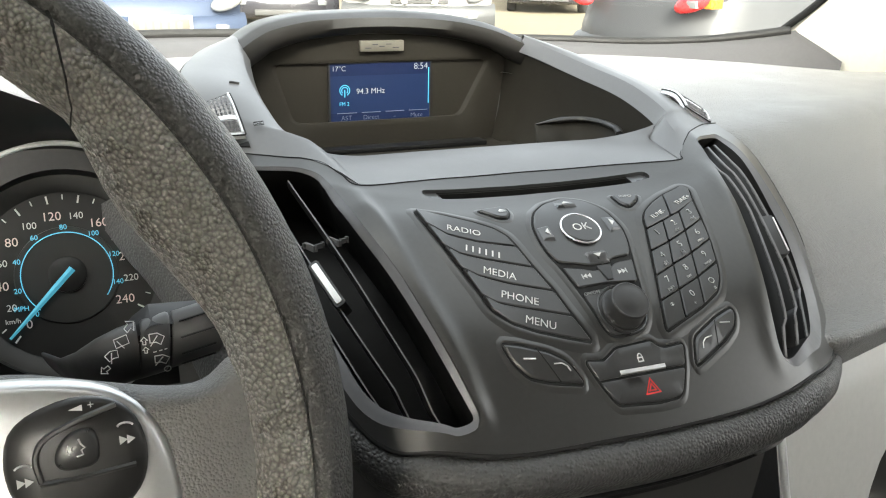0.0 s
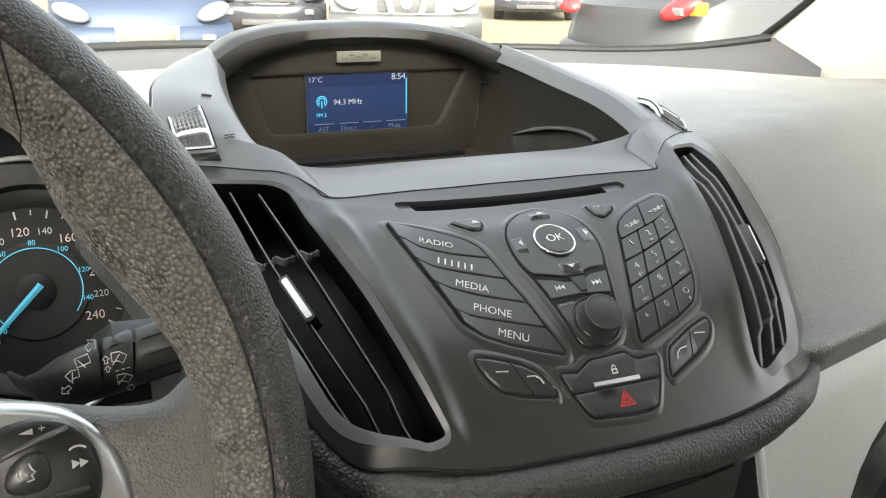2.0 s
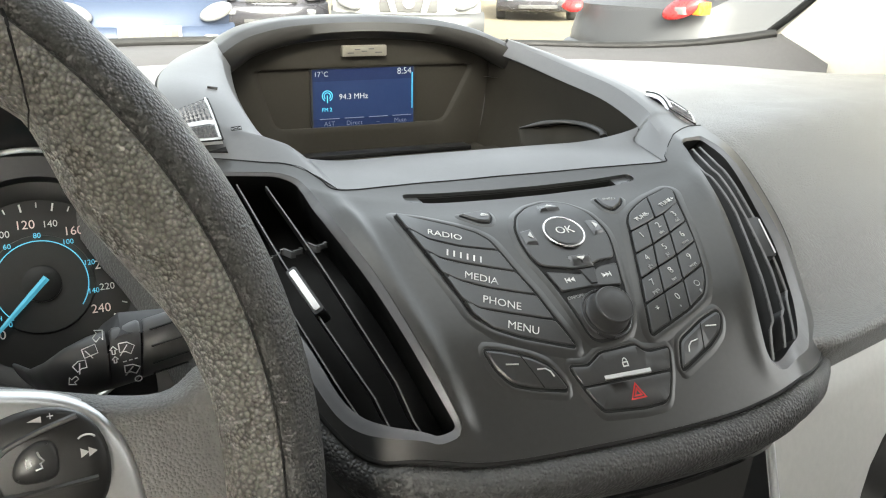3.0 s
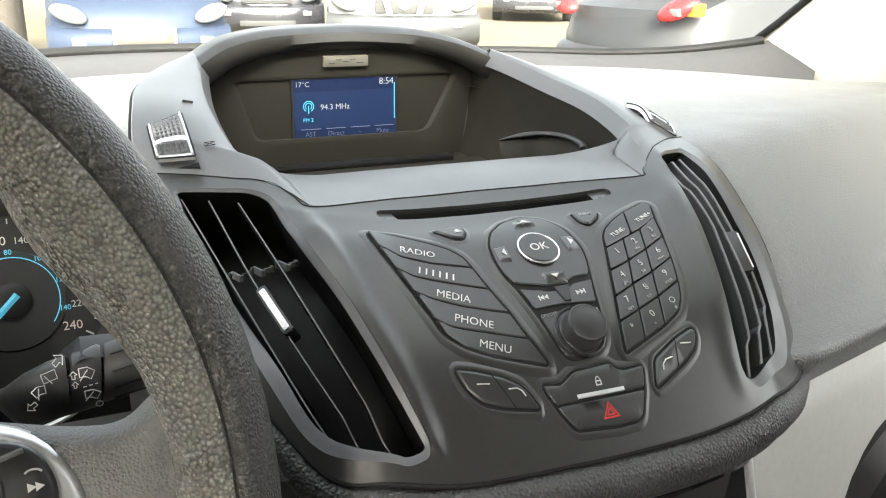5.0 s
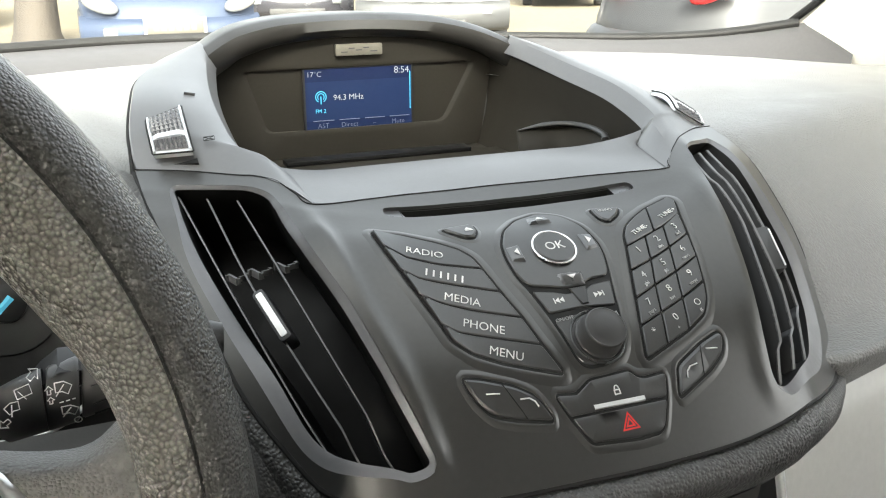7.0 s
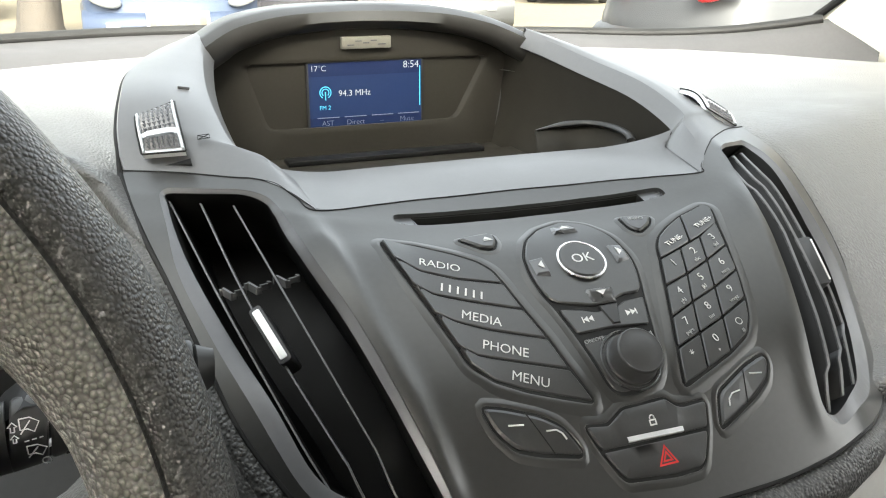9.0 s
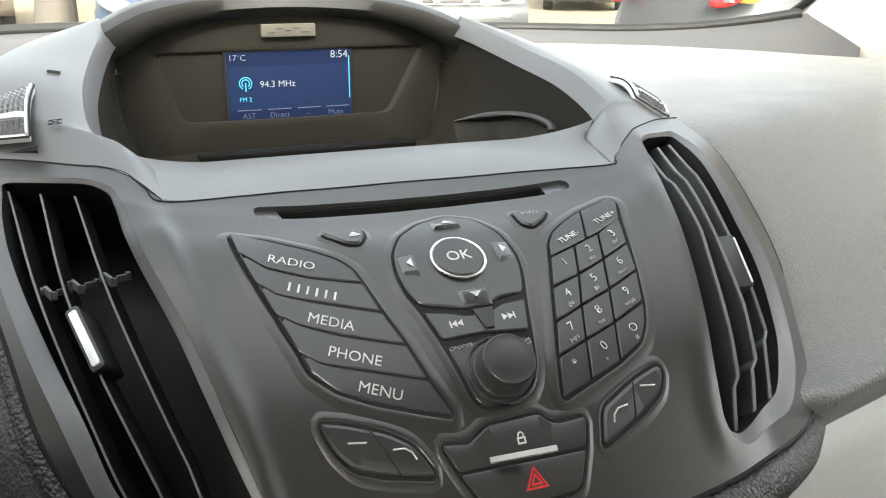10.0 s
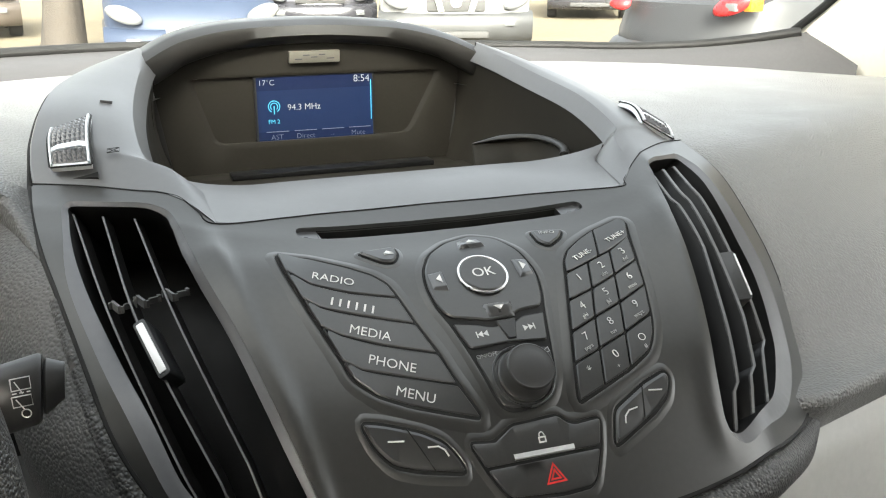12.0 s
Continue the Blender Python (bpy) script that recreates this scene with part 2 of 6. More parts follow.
def dense(pts, step):
    out, n = [], len(pts)
    for i in range(n):
        a, b = np.array(pts[i]), np.array(pts[(i + 1) % n])
        k = max(1, int(math.ceil(np.linalg.norm(b - a) / step)))
        out += [tuple(a + (b - a) * j / k) for j in range(k)]
    return out


def inside(p, poly):
    x, y = p
    hit, n = False, len(poly)
    for i in range(n):
        (x1, y1), (x2, y2) = poly[i], poly[i - 1]
        if (y1 > y) != (y2 > y) and x < (x2 - x1) * (y - y1) / (y2 - y1) + x1:
            hit = not hit
    return hit


def offset(poly, d):
    """The outline moved inwards by d."""
    n = len(poly)
    area = sum(poly[i - 1][0] * poly[i][1] - poly[i][0] * poly[i - 1][1] for i in range(n))
    s = 1 if area > 0 else -1
    out = []
    for i in range(n):
        a, c = np.array(poly[i - 1]), np.array(poly[(i + 1) % n])
        t = c - a
        t = t / (np.linalg.norm(t) + 1e-12)
        out.append((poly[i][0] - s * t[1] * d, poly[i][1] + s * t[0] * d))
    return out


def mitre(pts, d):
    """A cornered outline drawn in by d on every side."""
    n = len(pts)
    area = sum(pts[i - 1][0] * pts[i][1] - pts[i][0] * pts[i - 1][1] for i in range(n))
    s = 1 if area > 0 else -1
    out = []
    for i in range(n):
        a, b, c = (np.array(pts[k % n], float) for k in (i - 1, i, i + 1))
        u, v = (b - a) / np.linalg.norm(b - a), (c - b) / np.linalg.norm(c - b)
        nu, nv = s * np.array((-u[1], u[0])), s * np.array((-v[1], v[0]))
        m = nu + nv
        out.append(tuple(b + m * d / max(0.35, 1 + float(nu @ nv))))
    return out


def key_shape(pts, gap, r, step=0.006):
    return dense(rounded(mitre(pts, gap), r), step)


def fill(outer, holes, step):
    """Triangles inside an outline, around holes, with inner points on a grid."""
    from mathutils.geometry import delaunay_2d_cdt
    vs, es = [], []
    for loop in (outer, *holes):
        k = len(vs)
        vs += [Vector(p) for p in loop]
        es += [(k + i, k + (i + 1) % len(loop)) for i in range(len(loop))]
    xs, ys = [p[0] for p in outer], [p[1] for p in outer]
    edge = np.array([p for loop in (outer, *holes) for p in loop])
    if step:
        for gx in np.arange(min(xs), max(xs), step):
            for gy in np.arange(min(ys), max(ys), step):
                if ((edge - (gx, gy)) ** 2).sum(1).min() < (step * 0.45) ** 2:
                    continue
                if inside((gx, gy), outer) and not any(inside((gx, gy), h) for h in holes):
                    vs.append(Vector((gx, gy)))
    v, _, f, _, _, _ = delaunay_2d_cdt(vs, es, [], 0, 1e-7)
    keep = []
    for t in f:
        c = (sum(v[i].x for i in t) / 3, sum(v[i].y for i in t) / 3)
        if inside(c, outer) and not any(inside(c, h) for h in holes):
            keep.append(tuple(t))
    return [(p.x, p.y) for p in v], keep


# ---------------- the curved face of the centre stack ----------------
KY = np.array([-0.165, -0.14, -0.12, -0.10, -0.07, -0.035, 0, 0.04, 0.09])
KZ = np.array([0.868, 0.892, 0.9142, 0.9429, 0.9668, 0.9897, 0.9952, 1.0071, 1.0202])
GY = np.linspace(-0.3, 0.2, 1001)


def ext(y):
    z = np.interp(y, KY, KZ)
    z = np.where(y < KY[0], KZ[0] + (y - KY[0]) * 1.79, z)
    return np.where(y > KY[-1], KZ[-1] + (y - KY[-1]) * 0.5, z)


GZ = sum(w * ext(GY + o) for o, w in zip(np.linspace(-0.016, 0.016, 17), [1 / 17] * 17))


def face_z(x, y):
    ax = abs(x)
    k, x0 = (0.7588, 0.1222) if x < 0 else (0.9736, 0.1155)
    yp = y - k * 0.008 * math.log1p(math.exp(max(-40, min(40, (ax - x0) / 0.008))))
    w = min(1, max(0, (yp + 0.12) / 0.12))
    return float(np.interp(yp, GY, GZ)) + 0.0158 * (min(ax, 0.14) / 0.13) ** 2 * w


def face_n(x, y):
    e = 0.002
    return Vector((-(face_z(x + e, y) - face_z(x - e, y)) / (2 * e), -(face_z(x, y + e) - face_z(x, y - e)) / (2 * e), 1)).normalized()


def face(x, y, h=0.0):
    return Vector((x, y, face_z(x, y))) + face_n(x, y) * h


def plate(outline, h0, h1, bevel=0.0004, step=0.006, f=face):
    """A slab that follows the face, from height h0 to h1, with a bevelled edge. The outline is in metres."""
    m = Mesh()
    top = h1 if callable(h1) else lambda x: h1
    ring0 = [f(x, y, h0) for x, y in outline]
    ring1 = [f(x, y, top(x) - bevel) for x, y in outline]
    ins = offset(outline, bevel)
    v, t = fill(ins, [], step)
    m.loft([ring0, ring1, [f(x, y, top(x)) for x, y in ins]], closed=True)
    m.add([f(x, y, top(x)) for x, y in v], t)
    return m


def mm(text):
    return [tuple(float(c) / 1000 for c in p.split(",")) for p in text.split()]


def words(name, text, size, m, material, parent, label="", depth=0.00012, bold=0.0):
    """Lettering at the pose m, centred, as a mesh."""
    cu = bpy.data.curves.new(name, "FONT")
    cu.body, cu.size, cu.align_x, cu.align_y, cu.extrude, cu.offset = text, size, "CENTER", "CENTER", depth, bold
    cu.resolution_u = 3
    tmp = new(name + "_tmp", cu)
    bpy.context.view_layer.update()
    me = bpy.data.meshes.new_from_object(tmp.evaluated_get(bpy.context.evaluated_depsgraph_get()))
    bpy.data.objects.remove(tmp)
    me.transform(m)
    g = Mesh().add([v.co for v in me.vertices], [tuple(p.vertices) for p in me.polygons])
    bpy.data.meshes.remove(me)
    return part(name, g, material, parent, label, smooth=0)


def face_pose(x, y, h, dx=1.0, dy=0.0):
    """A pose on the face whose x axis runs along (dx, dy)."""
    p, n = face(x, y, h), face_n(x, y)
    u = face(x + dx * 1e-3, y + dy * 1e-3, h) - p
    u = (u - n * u.dot(n)).normalized()
    w = n.cross(u)
    return Matrix(((u.x, w.x, n.x, p.x), (u.y, w.y, n.y, p.y), (u.z, w.z, n.z, p.z), (0, 0, 0, 1)))


def flat(outline, z, m=None):
    """A thin flat shape in the local plane of m."""
    m = m or Matrix()
    v, t = fill(outline, [], 0)
    top = Mesh()
    top.add([m @ Vector((x, y, z)) for x, y in v], t)
    top.loft([[m @ Vector((x, y, 0)) for x, y in outline], [m @ Vector((x, y, z)) for x, y in outline]], closed=True)
    return top


def tube(path, radii, seg=12, closed=False, cap=True):
    path = [Vector(p) for p in path]
    n = len(path)
    rows = []
    ref = None
    for i, p in enumerate(path):
        a = path[i - 1] if i or closed else p
        b = path[(i + 1) % n] if i < n - 1 or closed else p
        d = (b - a).normalized()
        ref = Vector((0, 0, 1)) if ref is None and abs(d.z) < 0.9 else (ref or Vector((1, 0, 0)))
        u = (ref - d * ref.dot(d)).normalized()
        w = d.cross(u)
        ref = u
        ru, rw = radii(i / max(1, n - 1)) if callable(radii) else (radii, radii) if isinstance(radii, float) else radii
        rows.append([p + u * (ru * math.cos(k * math.tau / seg)) + w * (rw * math.sin(k * math.tau / seg)) for k in range(seg)])
    if closed:
        rows.append(rows[0])
    return Mesh().loft(rows, closed=True, caps=cap and not closed)


def spline(pts, n):
    """n points on a Catmull-Rom curve through pts."""
    p = [np.array(q, float) for q in pts]
    p = [2 * p[0] - p[1], *p, 2 * p[-1] - p[-2]]
    out = []
    for k in range(n):
        s = k / (n - 1) * (len(pts) - 1)
        i = min(int(s), len(pts) - 2)
        u = s - i
        a, b, c, d = p[i:i + 4]
        out.append(0.5 * (2 * b + (c - a) * u + (2 * a - 5 * b + 4 * c - d) * u * u + (3 * b - a - 3 * c + d) * u ** 3))
    return out


def circle(r, n=32, cx=0.0, cy=0.0):
    return [(cx + r * math.cos(k * math.tau / n), cy + r * math.sin(k * math.tau / n)) for k in range(n)]


# ---------------- centre stack ----------------
SEAM = mm("-196.5,79 -171,62 -145,42 -134,36.5 -127.5,32 -121,20 -114,9.2 -80,18.5 -50,25 0,29 50,24.3 80,17.5 108,9.6 113,15.5 124,27 133.5,36 151,51.5 176,71 198,83")
BELOW = mm("203,62 211,34 216,4 216.5,-24 205,-48.5 187.5,-68 166,-86.5 134,-108.9 115,-119 97,-124.6 75,-127.6 53,-129 16,-129.5 -21,-129 -85,-126.7 -122.7,-118 -141,-107 -156.6,-84.6 -168.7,-62 -177,-34.6 -185,-5 -191,20 -195,50")
EDGE = SEAM + [tuple(p) for p in spline([SEAM[-1], *BELOW, SEAM[0]], 100)[1:-1]]
VENT = {
    -1: (mm("-180,51 -178,4 -168,-33 -155,-67 -144,-92 -128,-106.5"), mm("-135,20 -129,-26 -117.5,-61.6 -107,-93.7 -97,-115.3")),
    1: (mm("176,53 181,26 187,3 189,-21 183,-45 168,-65 150,-84 134,-97 115,-109.5"), mm("139,30 132,9 121.7,-21 116,-44 110,-66 104,-84 98.9,-98 95.5,-111")),
}
HOLE = {}
for side, (far, near) in VENT.items():
    x, y = near[-1]
    tip = [(x + 0.0075, y - 0.0038), (x + 0.0016, y - 0.0032)] if side > 0 else [(x - 0.010, y - 0.0006)]
    sweep = [tuple(p) for p in spline(far + tip, 34)]
    HOLE[side] = dense(rounded(sweep + [tuple(p) for p in spline(near[::-1], 22)] + [((far[0][0] * 0.25 + near[0][0] * 0.75), far[0][1] * 0.28 + near[0][1] * 0.72 + 0.002)], 0.005), 0.006)
FRAME = {}
for side, hole in HOLE.items():
    unit, n = offset(hole, -1.0), len(hole)
    width = []
    for (x, y), (u, w) in zip(hole, unit):
        k = min(1, max(0, (side * (u - x) * 0.85 - (w - y) * 0.5) / 0.85))
        if side < 0:
            width.append(float(np.interp(y, (-0.115, -0.100, -0.05, 0.0, 0.02), (0.0024, 0.0034, 0.0036, 0.0030, 0.0012))) + 0.0014 * k * min(1, max(0, (y + 0.10) / 0.03)))
        else:
            width.append(0.0012 + 0.0055 * k * k * (3 - 2 * k) * float(np.interp(y, (-0.11, -0.07, -0.03), (0.40, 0.85, 1))))
    width = [sum(width[(i + j) % n] for j in range(-4, 5)) / 9 for i in range(n)]
    FRAME[side] = lambda s, hole=hole, unit=unit, width=width: [(x + (u - x) * w * s, y + (v - y) * w * s) for (x, y), (u, v), w in zip(hole, unit, width)]
SLOT = dense(rounded(mm("-77,9.5 -77,0.5 -64,-0.4 -32,2.4 0,3.4 32,2.0 64,-1.6 79,-1 79,7.5 66,9.2 32,13 0,14.6 -32,14 -64,11"), 0.004), 0.006)

stack = thing("centre_stack", face(0, -0.06), "curved charcoal plastic centre stack of controls between the vents", "centre stack")


def crest(x, y):
    """Height of the soft ridges that run down the panel beside the vents."""
    xl = float(np.interp(y, (-0.118, -0.08, -0.063, -0.041, -0.014, 0.004), (-0.0930, -0.1030, -0.1082, -0.1133, -0.1180, -0.1180)))
    xr = float(np.interp(y, (-0.109, -0.084, -0.066, -0.044, -0.021, 0.009), (0.0905, 0.0975, 0.1035, 0.1095, 0.1150, 0.1255)))
    fade = min(1, max(0, (0.006 - y) / 0.02)) * min(1, max(0, (y + 0.122) / 0.012))
    return fade * (0.0028 * math.exp(-((x - xl) / 0.0048) ** 2) + 0.0013 * math.exp(-((x - xr) / 0.0050) ** 2))


def fascia_panel():
    outer = dense(rounded(EDGE, 0.010), 0.005)
    rims = [FRAME[-1](1.0), FRAME[1](1.0)]
    v, t = fill(outer, [*rims, SLOT], 0.0031)
    m = Mesh().add([face(x, y, crest(x, y)) for x, y in v], t)
    m.loft([[face(x, y) for x, y in outer], [face(x, y, -0.006) for x, y in outer]], closed=True)
    for h in rims:
        m.loft([[face(x, y, crest(x, y)) for x, y in h], [face(x, y, -0.003) for x, y in h]], closed=True)
    part("fascia_panel", m, M["fascia"], stack, smooth=30)
    s = Mesh()
    s.loft([[face(x, y) for x, y in SLOT], [face(x, y, -0.003) for x, y in offset(SLOT, 0.0006)]], closed=True)
    part("slot_lip", s, M["key"], stack)
    floor = offset(SLOT, 0.0005)
    lv = [p for p in floor if p[0] < -0.064]
    rv = [p for p in floor if p[0] > 0.065]
    for loop in (lv, rv):
        v, t = fill(loop, [], 0)
        part("slot_end", Mesh().add([face(x, y, -0.0022) for x, y in v], t), M["keylip"], stack)
    mid = [p for p in floor if -0.066 < p[0] < 0.067]
    v, t = fill(mid, [], 0)
    deep = Mesh().add([face(x, y, -0.012) for x, y in v], t)
    deep.loft([[face(x, y, -0.002) for x, y in mid], [face(x, y, -0.012) for x, y in mid]], closed=True)
    part("disc_slot", deep, M["gap"], stack, "black disc slot")


fascia_panel()
SEAMLINE = [tuple(p) for p in spline(SEAM, 120)]
part("seam_gap", tube([face(x, y, 0.0001) for x, y in SEAMLINE], 0.0004, 6), M["gap"], stack, "dark joint below the cowl")
EDGELINE = [tuple(p) for p in spline(EDGE[len(SEAM) - 1:] + EDGE[:1], 160)]
part("edge_gap", tube([face(x, y, -0.0024) + Vector((0.0012 * (1 if x > 0.09 else -1 if x < -0.09 else 0), -0.0008, 0)) for x, y in EDGELINE], 0.0016, 8), M["gap"], stack, "dark joint round the edge")


def surround(outline, grow=0.0030):
    """The dark joint round a group of keys, with the raised lip of the panel about it."""
    part("joint", plate(offset(outline, -0.0007), -0.001, 0.0002, 0.0001), M["gap"], stack, smooth=0)
    rings = [[face(x, y, h) for x, y in offset(outline, -0.0007 - grow * k)] for k, h in ((0.0, -0.0006), (0.04, 0.0004), (0.22, 0.00065), (0.6, 0.00055), (1.1, 0.00025), (1.7, -0.0002))]
    part("raised_lip", Mesh().loft(rings, closed=True), M["fascia"], stack, smooth=50)


COLUMN = [mm("-92,-17.5 -77,-20.2 -60.4,-27.9 -50.4,-33.9 -45.1,-39.8 -42.6,-47.2 -64,-43.1 -80.3,-37.8 -90.3,-31"),
          mm("-90.3,-31 -80.3,-37.8 -64,-43.1 -42.6,-47.2 -38.4,-59.7 -62.3,-53.9 -78.6,-49.7 -86.2,-45.5"),
          mm("-86.2,-45.5 -78.6,-49.7 -62.3,-53.9 -38.4,-59.7 -32.6,-72.9 -57.1,-66.8 -72.9,-61.7 -81.4,-57.9"),
          mm("-81.4,-57.9 -72.9,-61.7 -57.1,-66.8 -32.6,-72.9 -28.2,-85.6 -48.3,-80.6 -68.1,-75.7 -75.7,-71.6"),
          mm("-75.7,-71.6 -68.1,-75.7 -48.3,-80.6 -28.2,-85.6 -21.7,-97.4 -35.5,-94.2 -51.2,-90.2 -64.5,-85.3 -73,-78.8")]
WORDS = [("RADIO", -69.5, -35.4), ("", -63.8, -49.6), ("MEDIA", -60.2, -61.8), ("PHONE", -54.4, -74.8), ("MENU", -48.1, -87.0)]
surround(rounded(mm("-92,-17.5 -77,-20.2 -60.4,-27.9 -50.4,-33.9 -45.1,-39.8 -42.6,-47.2 -38.4,-59.7 -32.6,-72.9 -28.2,-85.6 -21.7,-97.4 -35.5,-94.2 -51.2,-90.2 -64.5,-85.3 -73,-78.8 -75.7,-71.6 -81.4,-57.9 -86.2,-45.5 -90.3,-31"), 0.0025))


def swell(left):
    """The dished face of a long button, rising towards its outer end."""
    return lambda x: 0.0008 + 0.0019 * math.exp(-((x - left) / 0.0085) ** 2)


for outline, (word, x, y) in zip(COLUMN, WORDS):
    b = part("menu_button", plate(key_shape(outline, 0.00042, 0.0010, 0.004), 0, swell(min(p[0] for p in outline)), 0.0004, 0.004), M["key"], stack, "long charcoal button lettered in white" if word else "long charcoal button with a maker's word as bars")
    pose_w = face_pose(x / 1000, y / 1000, 0.0010, 1, -0.30)
    if word:
        words("legend", word, 0.0064, pose_w, M["white"], b, "white lettering", bold=-0.00004)
    else:
        g = Mesh()
        for k in range(6):
            g.box((-0.0104 + k * 0.0037, -0.0021, 0), (-0.0095 + k * 0.0037, 0.0021, 0.00015), pose_w)
        part("legend", g, M["white"], b, "white bars", smooth=0)

# eject and info keys above
for name, outline, legend in (("eject_button", "-53,-17 -33,-12.5 -33.5,-20 -37.5,-26.5 -43.4,-25.9", "eject"), ("info_button", "40,-13 56.5,-17.5 52,-24 43.5,-28.8 39.5,-24", "info")):
    o = rounded(mm(outline), 0.0025)
    surround(o, 0.0016)
    b = part(name, plate(offset(o, 0.0003), 0, 0.0022, 0.0009), M["key"], stack, "small triangular charcoal key")
    if legend == "eject":
        p = face_pose(-0.0385, -0.0195, 0.0023, 1, 0.12)
        g = flat([(-0.0024, -0.0002), (0.0024, -0.0002), (0, 0.0022)], 0.0001, p)
        g.box((-0.0024, -0.0014, 0), (0.0024, -0.0007, 0.0001), p)
        part("eject_mark", g, M["white"], b, smooth=0)
    else:
        words("legend", "INFO", 0.0036, face_pose(0.0470, -0.0185, 0.0023, 1, -0.2), M["grey_print"], b)

# round pad with the ring and four arrows
PAD = rounded(mm("-27.6,-44.3 -25.8,-34 -18.8,-22 -6.8,-11.8 8.4,-7.5 19.6,-13.1 26.5,-27 29.1,-42.6 27.7,-51.8 24.8,-60.1 12,-60.4 7,-62.6 -4,-63.2 -9.8,-61.7 -22.8,-59.4 -26.2,-54.1"), 0.004)
ROW2 = rounded(mm("-22.7,-61.2 -10.1,-63.0 -4.5,-64.8 7.5,-64.2 12,-62.0 24.6,-61.6 20.6,-74.8 -0.1,-73.2 -18.1,-73.8"), 0.0024)
KNOBZ = rounded(mm("-17.5,-75.6 -0.5,-74.6 20.7,-76.4 18.6,-86 13.5,-93.2 4.5,-96.5 -7.4,-96.8 -12.3,-94.6"), 0.004)
GROUP = rounded(mm("-27.6,-44.3 -25.8,-34 -18.8,-22 -6.8,-11.8 8.4,-7.5 19.6,-13.1 26.5,-27 29.1,-42.6 27.7,-51.8 24.6,-61 20.6,-76 17.8,-87 13,-93.5 4.5,-96.6 -7.4,-96.8 -12.3,-94.6 -17.8,-75 -22.8,-60.5 -26.2,-54.1"), 0.004)
surround(dense(GROUP, 0.006), 0.0024)
pad = part("arrow_pad", plate(dense(offset(PAD, 0.0006), 0.006), 0, 0.0016, 0.0006), M["key"], stack, "round charcoal pad with four arrows")
skip_pad = part("skip_buttons", plate(dense(offset(ROW2, 0.0007), 0.006), 0, 0.0014, 0.0005), M["key"], stack, "paired charcoal skip keys")
knob_plate = part("knob_plate", plate(dense(offset(KNOBZ, 0.0006), 0.006), 0, 0.0010, 0.0004), M["key"], stack)
OKP = face_pose(0.0017, -0.0408, 0.0015)
ok = part("ok_button", Mesh().loft([[OKP @ Vector((r * math.cos(k * math.tau / 40), r * math.sin(k * math.tau / 40), z)) for k in range(40)]
                                    for r, z in ((0.0112, -0.001), (0.0112, 0.0012), (0.0106, 0.0017), (0.008, 0.0019), (0.004, 0.0021), (0.0001, 0.0021))], closed=True), M["key"], stack, "round charcoal button lettered OK")
words("legend", "OK", 0.0078, OKP @ pose(0, 0, 0.00215), M["white"], ok)
part("chrome_ring", tube([OKP @ Vector((0.0119 * math.cos(k * math.tau / 48), 0.0119 * math.sin(k * math.tau / 48), 0.0008)) for k in range(48)], 0.00065, 8, closed=True), M["chrome"], ok, "thin chrome ring")
for ax, ay, turn, w in ((4.9, -17.6, 0, 8.0), (22.6, -39.8, -90, 7.0), (2.3, -58.0, 180, 8.5), (-20.6, -41.5, 90, 7.0)):
    p = face_pose(ax / 1000, ay / 1000, 0.0015) @ pose(0, 0, 0, 0, 0, turn)
    s = w / 1000
    g = Mesh().loft([[p @ Vector(q) for q in ((-s, -0.0035, -0.001), (s, -0.0035, -0.001), (s * 0.85, 0.0052, -0.001), (-s * 0.85, 0.0052, -0.001))],
                     [p @ Vector(q) for q in ((-s * 0.66, -0.0020, 0.0019), (s * 0.66, -0.0020, 0.0019), (s * 0.55, 0.0034, 0.0010), (-s * 0.55, 0.0034, 0.0010))]], closed=True, caps=True)
    b = part("arrow_key", g, M["keylip"], pad, "bevelled grey arrow key", bevel=0.0005)
    part("arrow_mark", flat([(-0.0026, -0.0010), (0.0026, -0.0010), (0, 0.0016)], 0.0002, p @ pose(0, 0.0003, 0.0019)), M["white"], pad, smooth=0)
for x, sx in ((-9.5, -1), (13.2, 1)):
    p = face_pose(x / 1000, -0.0680, 0.00145, 1, 0.03)
    g = Mesh()
    for k in (-1, 1):
        d = flat([(sx * (k * 0.0013 - 0.0012), -0.0016), (sx * (k * 0.0013 + 0.0013), 0), (sx * (k * 0.0013 - 0.0012), 0.0016)], 0.0001, p)
        g.add(d.v, d.f)
    g.box((sx * 0.0029 - 0.0003, -0.0016, 0), (sx * 0.0029 + 0.0003, 0.0016, 0.0001), p)
    part("skip_mark", g, M["white"], skip_pad, smooth=0)
wedge = face_pose(0.0035, -0.0672, 0.0012)
part("centre_wedge", Mesh().loft([[wedge @ Vector(q) for q in ((-0.0052, 0.0050, 0), (0.0052, 0.0050, 0), (0.0022, -0.0056, 0), (-0.0022, -0.0056, 0))],
                                  [wedge @ Vector(q) for q in ((-0.0045, 0.0045, 0.0006), (0.0045, 0.0045, 0.0006), (0.0016, -0.0052, 0.0012), (-0.0016, -0.0052, 0.0012))]], closed=True, caps=True), M["black"], skip_pad)
KNP = face_pose(0.0027, -0.0863, 0.0002)


def turned(p, rows, n=40):
    return Mesh().loft([[p @ Vector((r * math.cos(k * math.tau / n), r * math.sin(k * math.tau / n), z)) for k in range(n)] for r, z in rows], closed=True)


